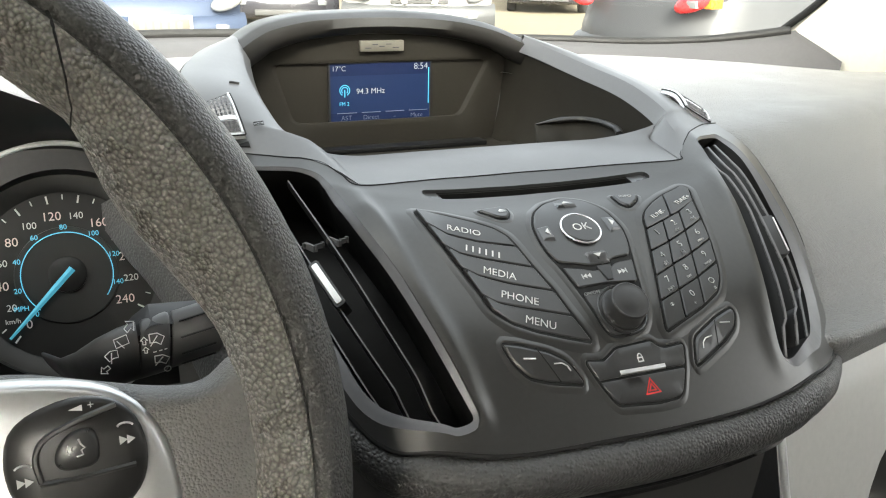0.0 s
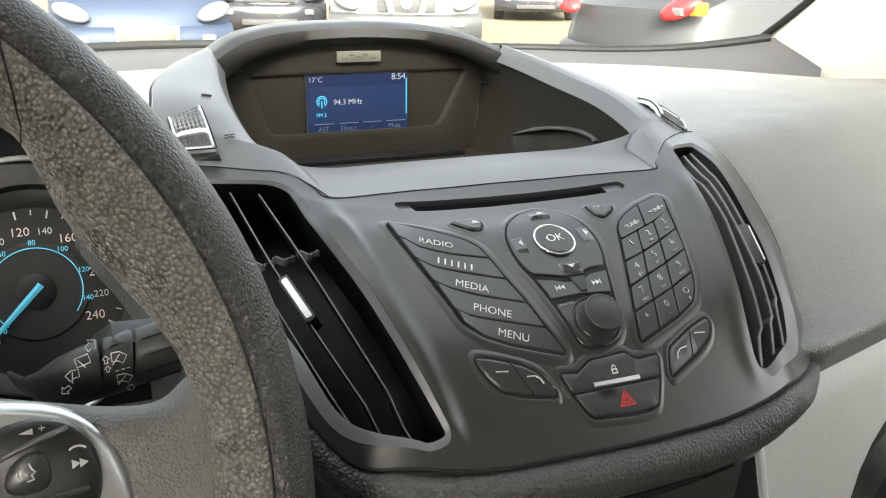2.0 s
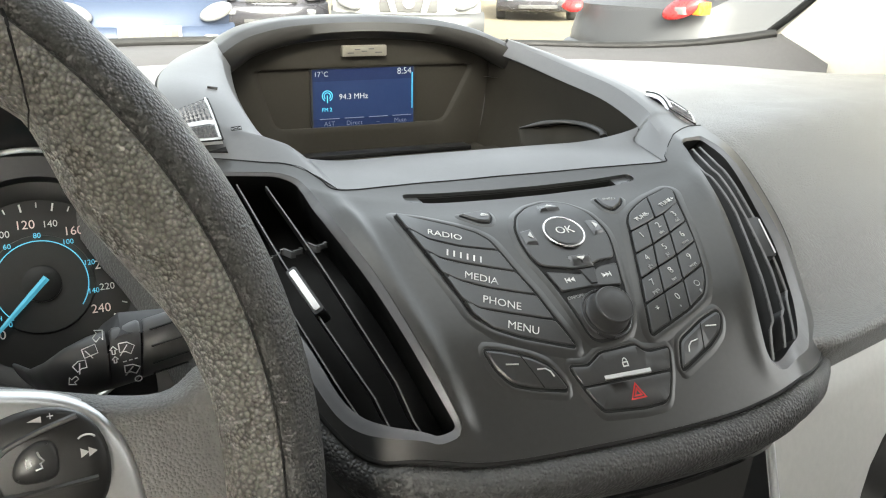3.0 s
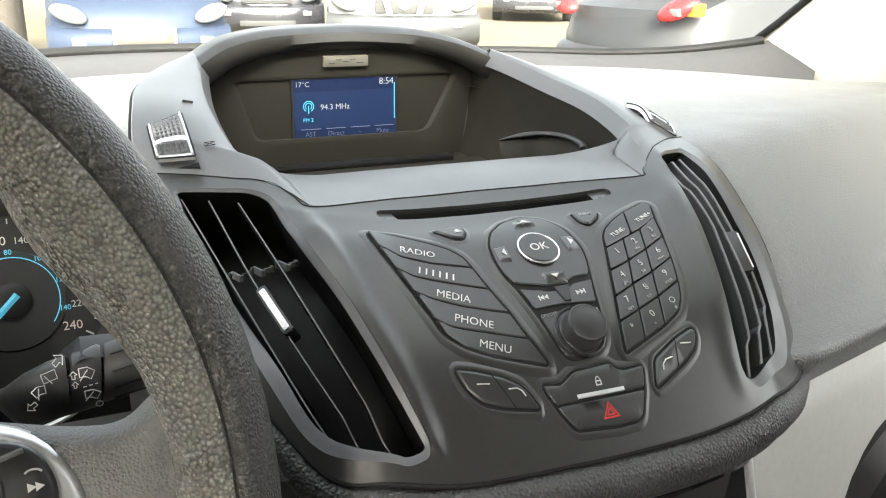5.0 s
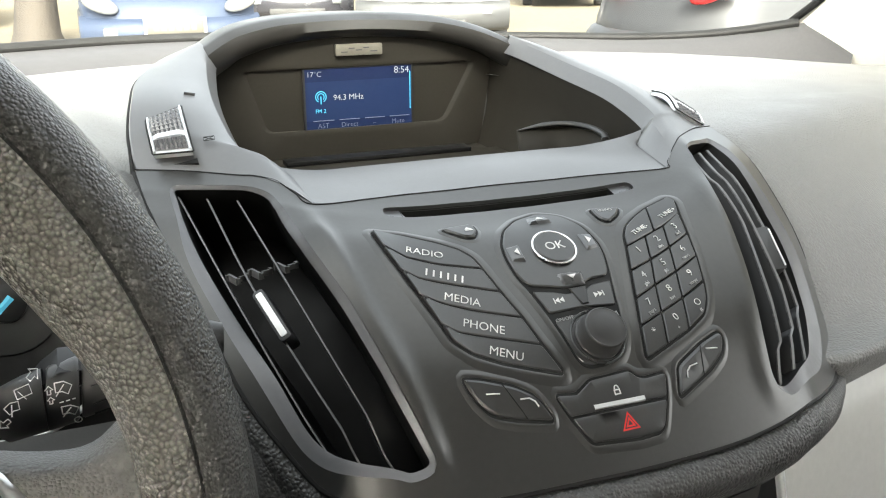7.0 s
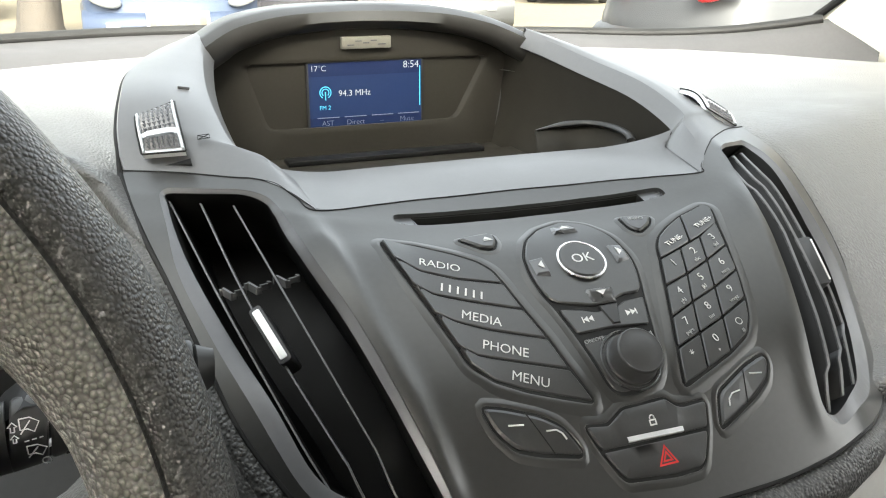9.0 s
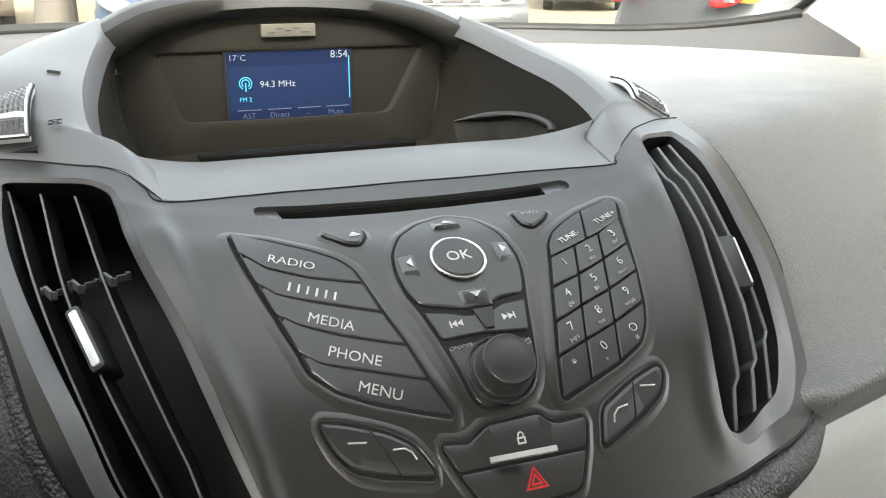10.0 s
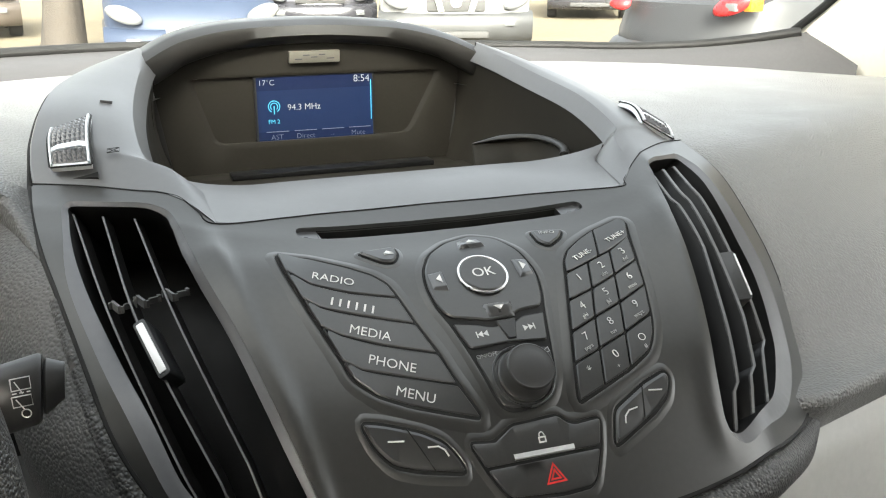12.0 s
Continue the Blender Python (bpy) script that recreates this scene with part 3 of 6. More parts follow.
part("knob_dish", turned(KNP, ((0.0140, 0.0), (0.0140, 0.0005), (0.0135, 0.0008), (0.0128, -0.0004))), M["black"], stack, "black dish round the volume knob")
part("knob_ring", turned(KNP, ((0.0139, 0.0004), (0.0141, 0.0010), (0.0145, 0.0011), (0.0149, 0.0006), (0.0149, 0.0)), 48), M["keylip"], stack, "fine bright ring round the volume knob", smooth=40)
part("volume_knob", turned(KNP, ((0.0124, -0.001), (0.0124, 0.0020), (0.0115, 0.0027), (0.0111, 0.0098), (0.0109, 0.0107), (0.0103, 0.0112), (0.0098, 0.0111), (0.0070, 0.0119), (0.0035, 0.0122), (0.0001, 0.0123)), 48), M["knob"], stack, "domed dark grey volume knob", smooth=50)
words("legend", "ON/OFF", 0.0029, face_pose(-0.0112, -0.0768, 0.0014, 1, 0.05), M["grey_print"], knob_plate, bold=-0.00006)
gp = face_pose(0.0160, -0.0786, 0.0011, 1, 0.1)
part("volume_mark", Mesh().loft([[gp @ Vector((x, y, 0.0001)) for x, y in ((-0.0034, -0.0010), (0.0030, -0.0010), (0.0030, 0.0018))],
                                 [gp @ Vector((x, y, 0.0001)) for x, y in ((-0.0015, -0.0006), (0.0025, -0.0006), (0.0025, 0.0011))]], closed=True), M["grey_print"], knob_plate, smooth=0)

# number keys
RA, RB, RC, RD, RE = (mm(s) for s in ("43.5,-46.7 57.4,-43.1 71.6,-39.4 86.1,-32.8", "38.3,-59.7 52.9,-56.2 67.6,-51.9 82.7,-46.9", "33.2,-73.2 47.7,-68.8 63.5,-64.6 80.6,-59.1",
                                      "28.4,-85.6 43.2,-81.7 59.2,-77.4 76.5,-71.5", "24.1,-98.3 39,-94.8 54.7,-90.8 66,-86.5"))
KEYPAD = mm("43.5,-46.7 46.1,-39.8 50.8,-34 60.1,-28.3 71,-23.2 88.6,-18.5 90.8,-23 86.1,-36 82.7,-50 80,-61.5 76.5,-73 73.2,-80 67.6,-86 54.7,-90.8 39,-94.8 24.1,-98.5 28.4,-85.6 33.2,-73.2 38.3,-59.7")
surround(dense(rounded(KEYPAD, 0.003), 0.006))
NUMKEYS = [(mm("43.5,-46.7 46.1,-39.8 50.8,-34 60.1,-28.3 71,-23.2 64.6,-41.2 57.4,-43.1"), "TUNE-", ""), (mm("71,-23.2 88.6,-18.5 90.8,-23 86.1,-34 71.6,-39.4 64.6,-41.2"), "TUNE+", "")]
names = [["1 ", "2abc", "3def"], ["4ghi", "5jkl", "6mno"], ["7pqrs", "8tuv", "9wxyz"], ["*", "0+", "#"]]
for (up, low), texts in zip(((RA, RB), (RB, RC), (RC, RD), (RD, RE)), names):
    for k, t in enumerate(texts):
        NUMKEYS.append(([up[k], up[k + 1], low[k + 1], low[k]], t[0], t[1:]))
NUMKEYS[-1] = (mm("59.2,-77.4 76.5,-72 73.2,-79.5 67.6,-85.8 54.7,-90.8"), "", "#")
for outline, big, small in NUMKEYS:
    b = part("number_key", plate(key_shape(outline, 0.00045, 0.0010, 0.007), 0, 0.0017, 0.0004), M["key"], stack, "small charcoal number key")
    cx, cy = (sum(p[i] for p in outline) / len(outline) for i in (0, 1))
    if big.startswith("TUNE"):
        words("legend", big, 0.0042, face_pose(cx + 0.0005, cy - 0.0022, 0.0020, 1, 0.30), M["white"], b)
        continue
    if big:
        words("legend", big, 0.0058, face_pose(cx + 0.0006, cy + 0.0012, 0.0020, 1, 0.25), M["white"], b, bold=-0.00006)
    else:
        p = face_pose(cx, cy + 0.0006, 0.00175)
        part("clock_mark", tube([p @ Vector((0.0017 * math.cos(k * math.tau / 16), 0.0017 * math.sin(k * math.tau / 16), 0)) for k in range(16)], 0.0002, 4, closed=True), M["white"], b, smooth=0)
    if small.strip():
        words("legend", small, 0.0029, face_pose(cx - 0.0002, cy - 0.0032, 0.0021, 1, 0.25), M["grey_print"], b)

# telephone keys
for outline, split, marks in (("-74.4,-92.8 -65.1,-94.3 -49.8,-98.2 -40.6,-102.2 -36.5,-106.5 -33.6,-111 -53,-108.4 -64.3,-105.8 -70.7,-100.5", ((-56.2, -96.3), (-47.6, -108.8)), ((-61.5, -99.6, 0), (-44.8, -103.2, 1))),
                              ("40.2,-102.3 59.4,-96 70.8,-93.6 72.6,-96 68.9,-101.2 59.9,-105.3 38.6,-111.6 35.6,-111.9", ((56.5, -97.3), (53.0, -107.0)), ((47.0, -104.0, 2), (62.5, -99.0, 0)))):
    o = dense(rounded(mm(outline), 0.003), 0.006)
    surround(o, 0.0018)
    b = part("phone_rocker", plate(offset(o, 0.0004), 0, 0.0018, 0.0009), M["key"], stack, "charcoal rocker key for calls")
    part("split_line", tube([face(x / 1000, y / 1000, 0.0018) for x, y in (split[0], ((split[0][0] + split[1][0]) / 2, (split[0][1] + split[1][1]) / 2), split[1])], 0.0003, 5), M["gap"], b)
    for x, y, bend in marks:
        pts = [(-3.4, 0.3), (0, 0), (3.4, -0.3)] if not bend else [(-4, 0.6), (0.5, 0.4), (3, -0.8), (4.2, -2.6)] if bend == 1 else [(4, 1.2), (-0.5, 0.8), (-3, -0.6), (-4.0, -2.6)]
        part("call_mark", tube([face(x / 1000 + a / 1000, y / 1000 + c / 1000 - 0.00005, 0.0019) for a, c in pts], 0.0004, 5), M["white"], b)

# lock and hazard keys
LOCK = mm("-30.2,-103.6 -19.1,-104.5 -14.4,-102.7 -9.8,-100.9 12,-100.4 15.4,-102.8 19.2,-103.8 31.9,-103.4 30.4,-107 28.4,-111 -25.7,-110.9")
HAZ = mm("-25.6,-111.2 28.3,-111.4 22.8,-119.0 19.4,-120.6 7.1,-120.9 -17.4,-119.4 -20.4,-117.3")
both = dense(rounded(mm("-30.2,-103.6 -19.1,-104.5 -14.4,-102.7 -9.8,-100.9 12,-100.4 15.4,-102.8 19.2,-103.8 31.9,-103.4 28.4,-111.2 22.8,-119 19.4,-120.6 7.1,-120.9 -17.4,-119.4 -20.4,-117.3 -25.7,-111"), 0.0022), 0.006)
surround(both, 0.0018)
lock = part("lock_button", plate(key_shape(LOCK, 0.0003, 0.0014, 0.005), 0, 0.0016, 0.0003, 0.005), M["key"], stack, "charcoal door lock key")
haz = part("hazard_button", plate(key_shape(HAZ, 0.0003, 0.0014, 0.005), 0, 0.0016, 0.0003, 0.005), M["key"], stack, "charcoal hazard key with a red triangle")
part("silver_bar", Mesh().loft([[face(x, y, h) for x, y in zip(np.linspace(-0.0128, 0.0156, 10), np.linspace(yy, yy - 0.0003, 10))] for yy, h in ((-0.1086, 0.001), (-0.1088, 0.0022), (-0.1100, 0.0024), (-0.1104, 0.0012))]), M["silver"], lock, "silver bar")
tp = face_pose(0.0038, -0.1161, 0.0017)
tri = lambda s: [(-s, -s * 0.62), (s, -s * 0.62), (0, s * 1.15)]
for s1, s2 in ((0.0050, 0.0037), (0.0027, 0.0014)):
    part("hazard_mark", Mesh().loft([[tp @ Vector((x, y, 0.0001)) for x, y in tri(s1)], [tp @ Vector((x, y, 0.0001)) for x, y in tri(s2)]], closed=True), M["red"], haz, "red outlined triangle", smooth=0)
lp = face_pose(0.0020, -0.1058, 0.0017)
g = Mesh().loft([[lp @ Vector((x, y, 0.0001)) for x, y in ((-0.0018, -0.0022), (0.0018, -0.0022), (0.0018, 0.0006), (-0.0018, 0.0006))], [lp @ Vector((x, y, 0.0001)) for x, y in ((-0.0011, -0.0015), (0.0011, -0.0015), (0.0011, -0.0001), (-0.0011, -0.0001))]], closed=True)
part("lock_mark", g, M["white"], lock, smooth=0)
part("lock_shackle", tube([lp @ Vector((0.0012 * math.cos(a), 0.0008 + 0.0016 * math.sin(a), 0.0001)) for a in np.linspace(0, math.pi, 9)], 0.0003, 5), M["white"], lock)


# ---------------- air vents ----------------
VANES = {
    -1: [mm("-177.5,50 -165,-22 -147,-77.5 -139.5,-94"),
         mm("-164,40 -154,-31 -132.2,-91 -123,-107.4"),
         mm("-149.8,30 -138.8,-38 -118.8,-96 -110,-111.5")],
    1: [mm("139.4,28 135.5,2 137.0,-4 134.7,-32.5 120.3,-76.6 113,-95.5 109.4,-98 102.8,-112"),
        mm("154.5,38 149,12 150.6,5 147.4,-28.8 142.1,-60.3 132.4,-83.7 125,-90.2 116.4,-107"),
        mm("169,48 165.4,25 167.0,18 164.8,-16.9 160.8,-44.5 158.6,-59.5 151,-67.5 132.4,-97")],
}


def dense_line(pts, step):
    out = []
    for a, b in zip(pts, pts[1:]):
        k = max(1, int(math.hypot(b[0] - a[0], b[1] - a[1]) / step))
        out += [(a[0] + (b[0] - a[0]) * i / k, a[1] + (b[1] - a[1]) * i / k) for i in range(k)]
    return out + [pts[-1]]


def air_vent(side):
    hole = HOLE[side]
    cx, cy = sum(p[0] for p in hole) / len(hole), sum(p[1] for p in hole) / len(hole)
    inward = -face_n(cx, cy)
    vent = thing("air_vent", face(cx, cy, -0.02), "tall curved black air vent with slim vanes and a chrome tab", "air vent", "vents of the centre stack")
    m = Mesh().loft([[face(x, y, -0.0045 * float(np.interp(y, (-0.10, -0.04, 0.0, 0.03), (0.35, 1, 1, 0.45)))) for x, y in hole], [face(x, y, -0.006) + inward * 0.02 for x, y in offset(hole, 0.001)], [face(x, y, -0.006) + inward * 0.05 for x, y in offset(hole, 0.002)]], closed=True)
    v, t = fill(offset(hole, 0.002), [], 0.02)
    m.add([face(x, y, -0.006) + inward * 0.05 for x, y in v], t)
    part("vent_duct", m, M["duct"], vent, "black duct")
    rim = Mesh().loft([[face(x, y, h * float(np.interp(y, (-0.10, -0.04, 0.0, 0.03), (0.35, 1, 1, 0.45)))) for x, y in FRAME[side](k)] for k, h in ((0, -0.0045), (0.10, -0.0038), (0.5, -0.0020), (0.9, -0.0004), (1.0, 0.0002), (1.04, -0.0012))], closed=True)
    part("vent_frame", rim, M["ring"], vent, "satin grey frame", smooth=60)
    aim = (Vector((*VANES[side][1][2], 0)) + Vector((0, 0, 0.985)) - Vector((-0.20, -0.42, 1.13))).normalized() * 0.018
    if side > 0:
        aim = inward * 0.013 + Vector((-0.0045, -0.001, 0))
    half = 0.00045 if side < 0 else 0.0008
    for line in VANES[side]:
        rows = []
        if side < 0:
            path = [Vector(p) for p in spline([(x, y, face_z(x, y) - 0.006) for x, y in line], 40)]
        else:
            path = [Vector((x, y, face_z(x, y) - 0.006)) for x, y in dense_line(line, 0.004)]
        for q in path:
            q = q - Vector((0, 0, 0.006)) * min(1, max(0, (-0.094 - q.y) / 0.010))
            rows.append([q + Vector((-half, 0, 0)), q + Vector((half, 0, 0)), q + Vector((half, 0, 0)) + aim, q + Vector((-half, 0, 0)) + aim])
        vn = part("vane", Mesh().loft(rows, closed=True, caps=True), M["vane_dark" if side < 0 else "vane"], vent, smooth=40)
        # Strip over the front edge: the light it catches, put in as colour.
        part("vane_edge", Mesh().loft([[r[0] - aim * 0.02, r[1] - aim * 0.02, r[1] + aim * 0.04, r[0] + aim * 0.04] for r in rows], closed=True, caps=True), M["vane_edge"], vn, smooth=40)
    if side < 0:
        for x, y in mm("-162,-17 -151.5,-21 -139.5,-25"):
            g = Matrix.Translation((x, y, face_z(x, y) - 0.0075)) @ pose(0, 0, 0, 0, 0, 18)
            clip = Mesh().box((-0.0008, -0.0042, -0.003), (0.0004, 0.0042, 0.0006), g).box((-0.0022, 0.0034, -0.003), (0.0004, 0.0044, 0.0002), g).box((0.0004, -0.0044, -0.003), (0.0018, -0.0034, 0.0002), g)
            clip.box((0.0030, -0.0010, -0.003), (0.0078, 0.0002, -0.0004), g).box((0.0070, -0.0014, -0.003), (0.0084, 0.0008, 0.0002), g)
            part("vane_link", clip, M["vane_edge"], vent)
    tab = face_pose(-0.1506, -0.0464, -0.0030, -0.0075, 0.0223) if side < 0 else None
    if side > 0:
        u = (face(0.1570, -0.050) - face(0.1600, -0.024)).normalized()
        w = Vector((0.96, -0.05, 0.0))
        w = (w - u * w.dot(u)).normalized()
        n, p = u.cross(w), face(0.1587, -0.0370, -0.0030)
        tab = Matrix(((u.x, w.x, n.x, p.x), (u.y, w.y, n.y, p.y), (u.z, w.z, n.z, p.z), (0, 0, 0, 1)))
    y0, y1, e0, e1 = (-0.0029, 0.0029, -0.0017, 0.0017) if side < 0 else (-0.0100, 0.0026, 0.0014, 0.0026)
    sink = 0.0 if side < 0 else -0.0016
    outline = rounded([(-0.0150, y0), (0.0150, y0), (0.0150, y1), (-0.0150, y1)], 0.0018)
    body = Mesh().loft([[tab @ Vector((x, y, z if z < 0 else z + sink * (y1 - y) / (y1 - y0))) for x, y in outline] for z in (-0.012, 0.0022)], closed=True, caps=True)
    tb = part("vent_tab", body, M["tab"], vent, "grey slider with a chrome strip", bevel=0.0005)
    strip = rounded([(-0.0132, e0), (0.0132, e0), (0.0132, e1), (-0.0132, e1)], (e1 - e0) * 0.3)
    part("chrome_strip", Mesh().loft([[tab @ Vector((x, y, z)) for x, y in strip] for z in (0.0010, 0.0028 if side < 0 else 0.0025)], closed=True, caps=True), M["strip" if side < 0 else "strip_right"], tb, "bright chrome strip", bevel=0.0003)


air_vent(-1)
air_vent(1)


# ---------------- display and its cowl ----------------
cowl = thing("display_cowl", (0, 0.18, 1.0), "grey plastic cowl with a hooded hollow for the display", "dashboard cowl")
INNER = [(-0.1275, 0.0320, 1.0175), (-0.1300, 0.0580, 1.0277), (-0.1415, 0.0740, 1.0318), (-0.1440, 0.1220, 1.0430), (-0.1400, 0.1800, 1.0510), (-0.1330, 0.2317, 1.0595), (-0.1270, 0.2640, 1.0640)]
OUTER = [(-0.1965, 0.0790, 1.0200), (-0.1958, 0.0920, 1.0300), (-0.1950, 0.1080, 1.0385), (-0.1905, 0.1390, 1.0495), (-0.1825, 0.1865, 1.0560), (-0.1610, 0.2450, 1.0610), (-0.1320, 0.2860, 1.0660)]
OUTER_R = [(-0.1945, 0.0830, 1.0120), (-0.1955, 0.0930, 1.0150), (-0.1960, 0.1050, 1.0180), (-0.1900, 0.1450, 1.0280), (-0.1770, 0.1900, 1.0400), (-0.1500, 0.2480, 1.0530), (-0.1300, 0.2760, 1.0600)]
BACK = 0.292
CORNER = {-1: ((-0.1300, 0.0580, 1.0277), (-0.1149, 0.0500, 1.0150)), 1: ((-0.1340, 0.0600, 1.0270), (-0.1215, 0.0620, 1.0115))}
seam_at = lambda x: float(np.interp(x, [p[0] for p in SEAMLINE], [p[1] for p in SEAMLINE]))
for sd in (-1, 1):
    f = lambda p: Vector((p[0] * -sd, p[1], p[2]))
    up, tip = (np.array(p) for p in CORNER[sd])
    ins = [np.array(p) for p in INNER]
    ins[1] = up
    ins, outs = spline([tuple(p) for p in ins], 34), spline(OUTER if sd < 0 else OUTER_R, 34)
    k_up = min(range(34), key=lambda k: np.linalg.norm(ins[k] - up))
    foot = [(x * sd, seam_at(x * sd)) for x in np.linspace(0.1275, 0.1945, 11)]
    foot = [np.array((-abs(x), y, face_z(x, y) + 0.0003)) for x, y in foot]
    corner = np.array((-0.1140 if sd < 0 else -0.1083, 0, 0))
    corner[1] = seam_at(corner[0] * -sd)
    corner[2] = face_z(corner[0] * -sd, corner[1]) + 0.0003
    rows = []
    for k, (a, b) in enumerate(zip(ins, outs)):
        us = np.linspace(0, 1, 11)
        row = [a * (1 - u) + b * u + np.array((0, 0, 0.0034 * math.sin(u * math.pi))) for u in us]
        fade = max(0.0, 1 - k / 5) ** 1.5
        a0, b0 = ins[0], outs[0]
        row = [p + (q - (a0 * (1 - u) + b0 * u + np.array((0, 0, 0.0034 * math.sin(u * math.pi))))) * fade for p, q, u in zip(row, foot, us)]
        if k <= k_up:
            s = k / k_up
            low = corner * (1 - s) + tip * s
        else:
            s = min(1, (k - k_up) / 3)
            low = row[0] + (tip - up) * (1 - s) + np.array((0.0075, 0.003, -0.012)) * s
        lip = [low, row[0] + (low - row[0]) * 0.5 + np.array((0, 0, 0.0006)), row[0] + (low - row[0]) * 0.12 + np.array((0, 0, 0.0001))]
        tail = [row[-1] + (-0.0008, 0, -0.0012), row[-1] + (-0.002, 0.002, -0.03)]
        rows.append([f(p) for p in lip + row[1:] + tail])
    rows.insert(0, [p + Vector((0, 0.0006, -0.010)) for p in rows[0]])
    part("cowl_shoulder", Mesh().loft(rows), M["shoulder"], cowl, "smooth grey shoulder", smooth=24)
    # side of the hollow
    rows = []
    for k in range(k_up + 2, 34):
        s = (k - k_up - 2) / (31 - k_up)
        a = ins[k] + np.array((0.0072, 0.0026, -0.0116))
        a[1] += 0.034 * s ** 3
        low = np.array((-0.106 - 0.004 * s, 0.080 + (BACK + 0.002 - 0.080) * s, 0.966))
        row = [a * (1 - u) + low * u + np.array((-0.010 * math.sin(u * math.pi) * (1 - 0.3 * s), 0, -0.004 * math.sin(u * math.pi))) for u in np.linspace(0, 1, 9)]
        rows.append([f(p) for p in row])
    # Dark plug added to stop light leaking in beside the hood.
    if sd < 0:
        plug = [f(p) for p in ((-0.1262, 0.252, 0.968), (-0.1262, 0.300, 0.968), (-0.1262, 0.300, 1.064), (-0.1262, 0.252, 1.056))]
        part("hollow_leak_plug", Mesh().loft([plug, [p + Vector((-0.002, 0, 0)) for p in plug]], closed=True, caps=True), M["hollow"], cowl)
    part("hollow_side", Mesh().loft(rows), M["hollow"], cowl, "dark brown-black side of the hollow", smooth=60)


def ledge():
    """The shelf before the hollow, rising at both ends to the corners of the shoulders."""
    rows_u = (0, 0.12, 0.3, 0.5, 0.7, 0.88, 1.0)
    ends = {}
    for sd in (-1, 1):
        up, tip = (np.array(p) * (-sd, 1, 1) for p in CORNER[sd])
        x = -0.1140 if sd < 0 else 0.1083
        d = np.array((x, seam_at(x), face_z(x, seam_at(x))))
        back = up + np.array((-sd * 0.004, 0.009, -0.0065))
        ends[sd] = [(d * (1 - 2 * u) + tip * 2 * u if u <= 0.5 else tip * (2 - 2 * u) + back * (2 * u - 1)) + np.array((sd * 0.0006, 0, -0.0002)) for u in rows_u]
    cols = []
    for s in np.linspace(-1, 1, 57):
        x = 0.1110 * s
        y = seam_at(x)
        front, rear = np.array((x, y, face_z(x, y) + 0.0002)), np.array((x * 1.02, 0.0835 - 0.004 * s ** 4, 1.0092))
        w = min(1, max(0, (abs(s) - 0.72) / 0.28)) ** 2.2
        e = ends[-1 if s < 0 else 1]
        cols.append([(front * (1 - u) + rear * u + np.array((0, 0, 0.0018 * math.sin(u * math.pi)))) * (1 - w) + e[i] * w for i, u in enumerate(rows_u)])
    rows = [[Vector(c[0]) + Vector((0, 0, -0.01)) for c in cols]] + [[Vector(c[i]) for c in cols] for i in range(len(rows_u))]
    rows += [[Vector(c[-1]) + Vector((0, 0.0008, -0.0012)) for c in cols], [Vector((c[-1][0] * 0.96, c[-1][1] + 0.004, 0.968)) for c in cols]]
    part("cowl_ledge", Mesh().loft(rows), M["shoulder"], cowl, "pale grey ledge under the display", smooth=45)


ledge()
floor_m = Mesh()
floor_m.loft([[(x, y, 0.9685 + (0.004 if 0.2 < y < 0.26 else 0)) for x in np.linspace(-0.112, 0.112, 12)] for y in (0.07, 0.12, 0.199, 0.205, 0.255, 0.262, BACK + 0.004)])
part("hollow_floor", floor_m, M["hollow"], cowl, "dark floor of the hollow")
part("floor_strip", Mesh().box((-0.075, 0.246, 0.9725), (0.084, 0.262, 0.9765)), M["vane"], cowl, "raised strip", bevel=0.001)
# the little bin beside the display
lip = [Vector(p) for p in spline([(0.072, 0.140, 1.0105), (0.091, 0.1425, 1.0120), (0.107, 0.1440, 1.0120), (0.1185, 0.138, 1.0120), (0.1235, 0.122, 1.0118), (0.1205, 0.101, 1.0112), (0.1135, 0.087, 1.0105)], 30)]
part("bin_lip", tube(lip, lambda s: (0.0022 * min(1, 0.15 + 4 * s), 0.0030 * min(1, 0.15 + 4 * s))), M["hood"], cowl, "rounded lip of a small bin")
part("bin_wall", Mesh().loft([lip, [Vector((0.085 + (p.x - 0.085) * 0.85, 0.10 + (p.y - 0.10) * 0.85, 0.985)) for p in lip], [Vector((0.085 + (p.x - 0.085) * 0.75, 0.10 + (p.y - 0.10) * 0.8, 0.9690)) for p in lip]]), M["hollow"], cowl, smooth=60, solid=0.0015)

# hood over the display
top = [(-0.1290, 0.268, 1.0650), (-0.1130, 0.283, 1.0720), (-0.0947, 0.292, 1.0775), (-0.0600, 0.298, 1.0825), (0, 0.3015, 1.0840), (0.0600, 0.298, 1.0812), (0.0947, 0.292, 1.0750), (0.1150, 0.283, 1.0680), (0.1300, 0.270, 1.0600)]
low = [(-0.1220, 0.262, 1.0440), (-0.1090, 0.272, 1.0500), (-0.0950, 0.278, 1.0570), (-0.0590, 0.284, 1.0650), (0, 0.286, 1.0680), (0.0600, 0.284, 1.0640), (0.0950, 0.278, 1.0560), (0.1120, 0.272, 1.0480), (0.1250, 0.264, 1.0400)]
tp_, lw_ = spline(top, 45), spline(low, 45)
rows = []
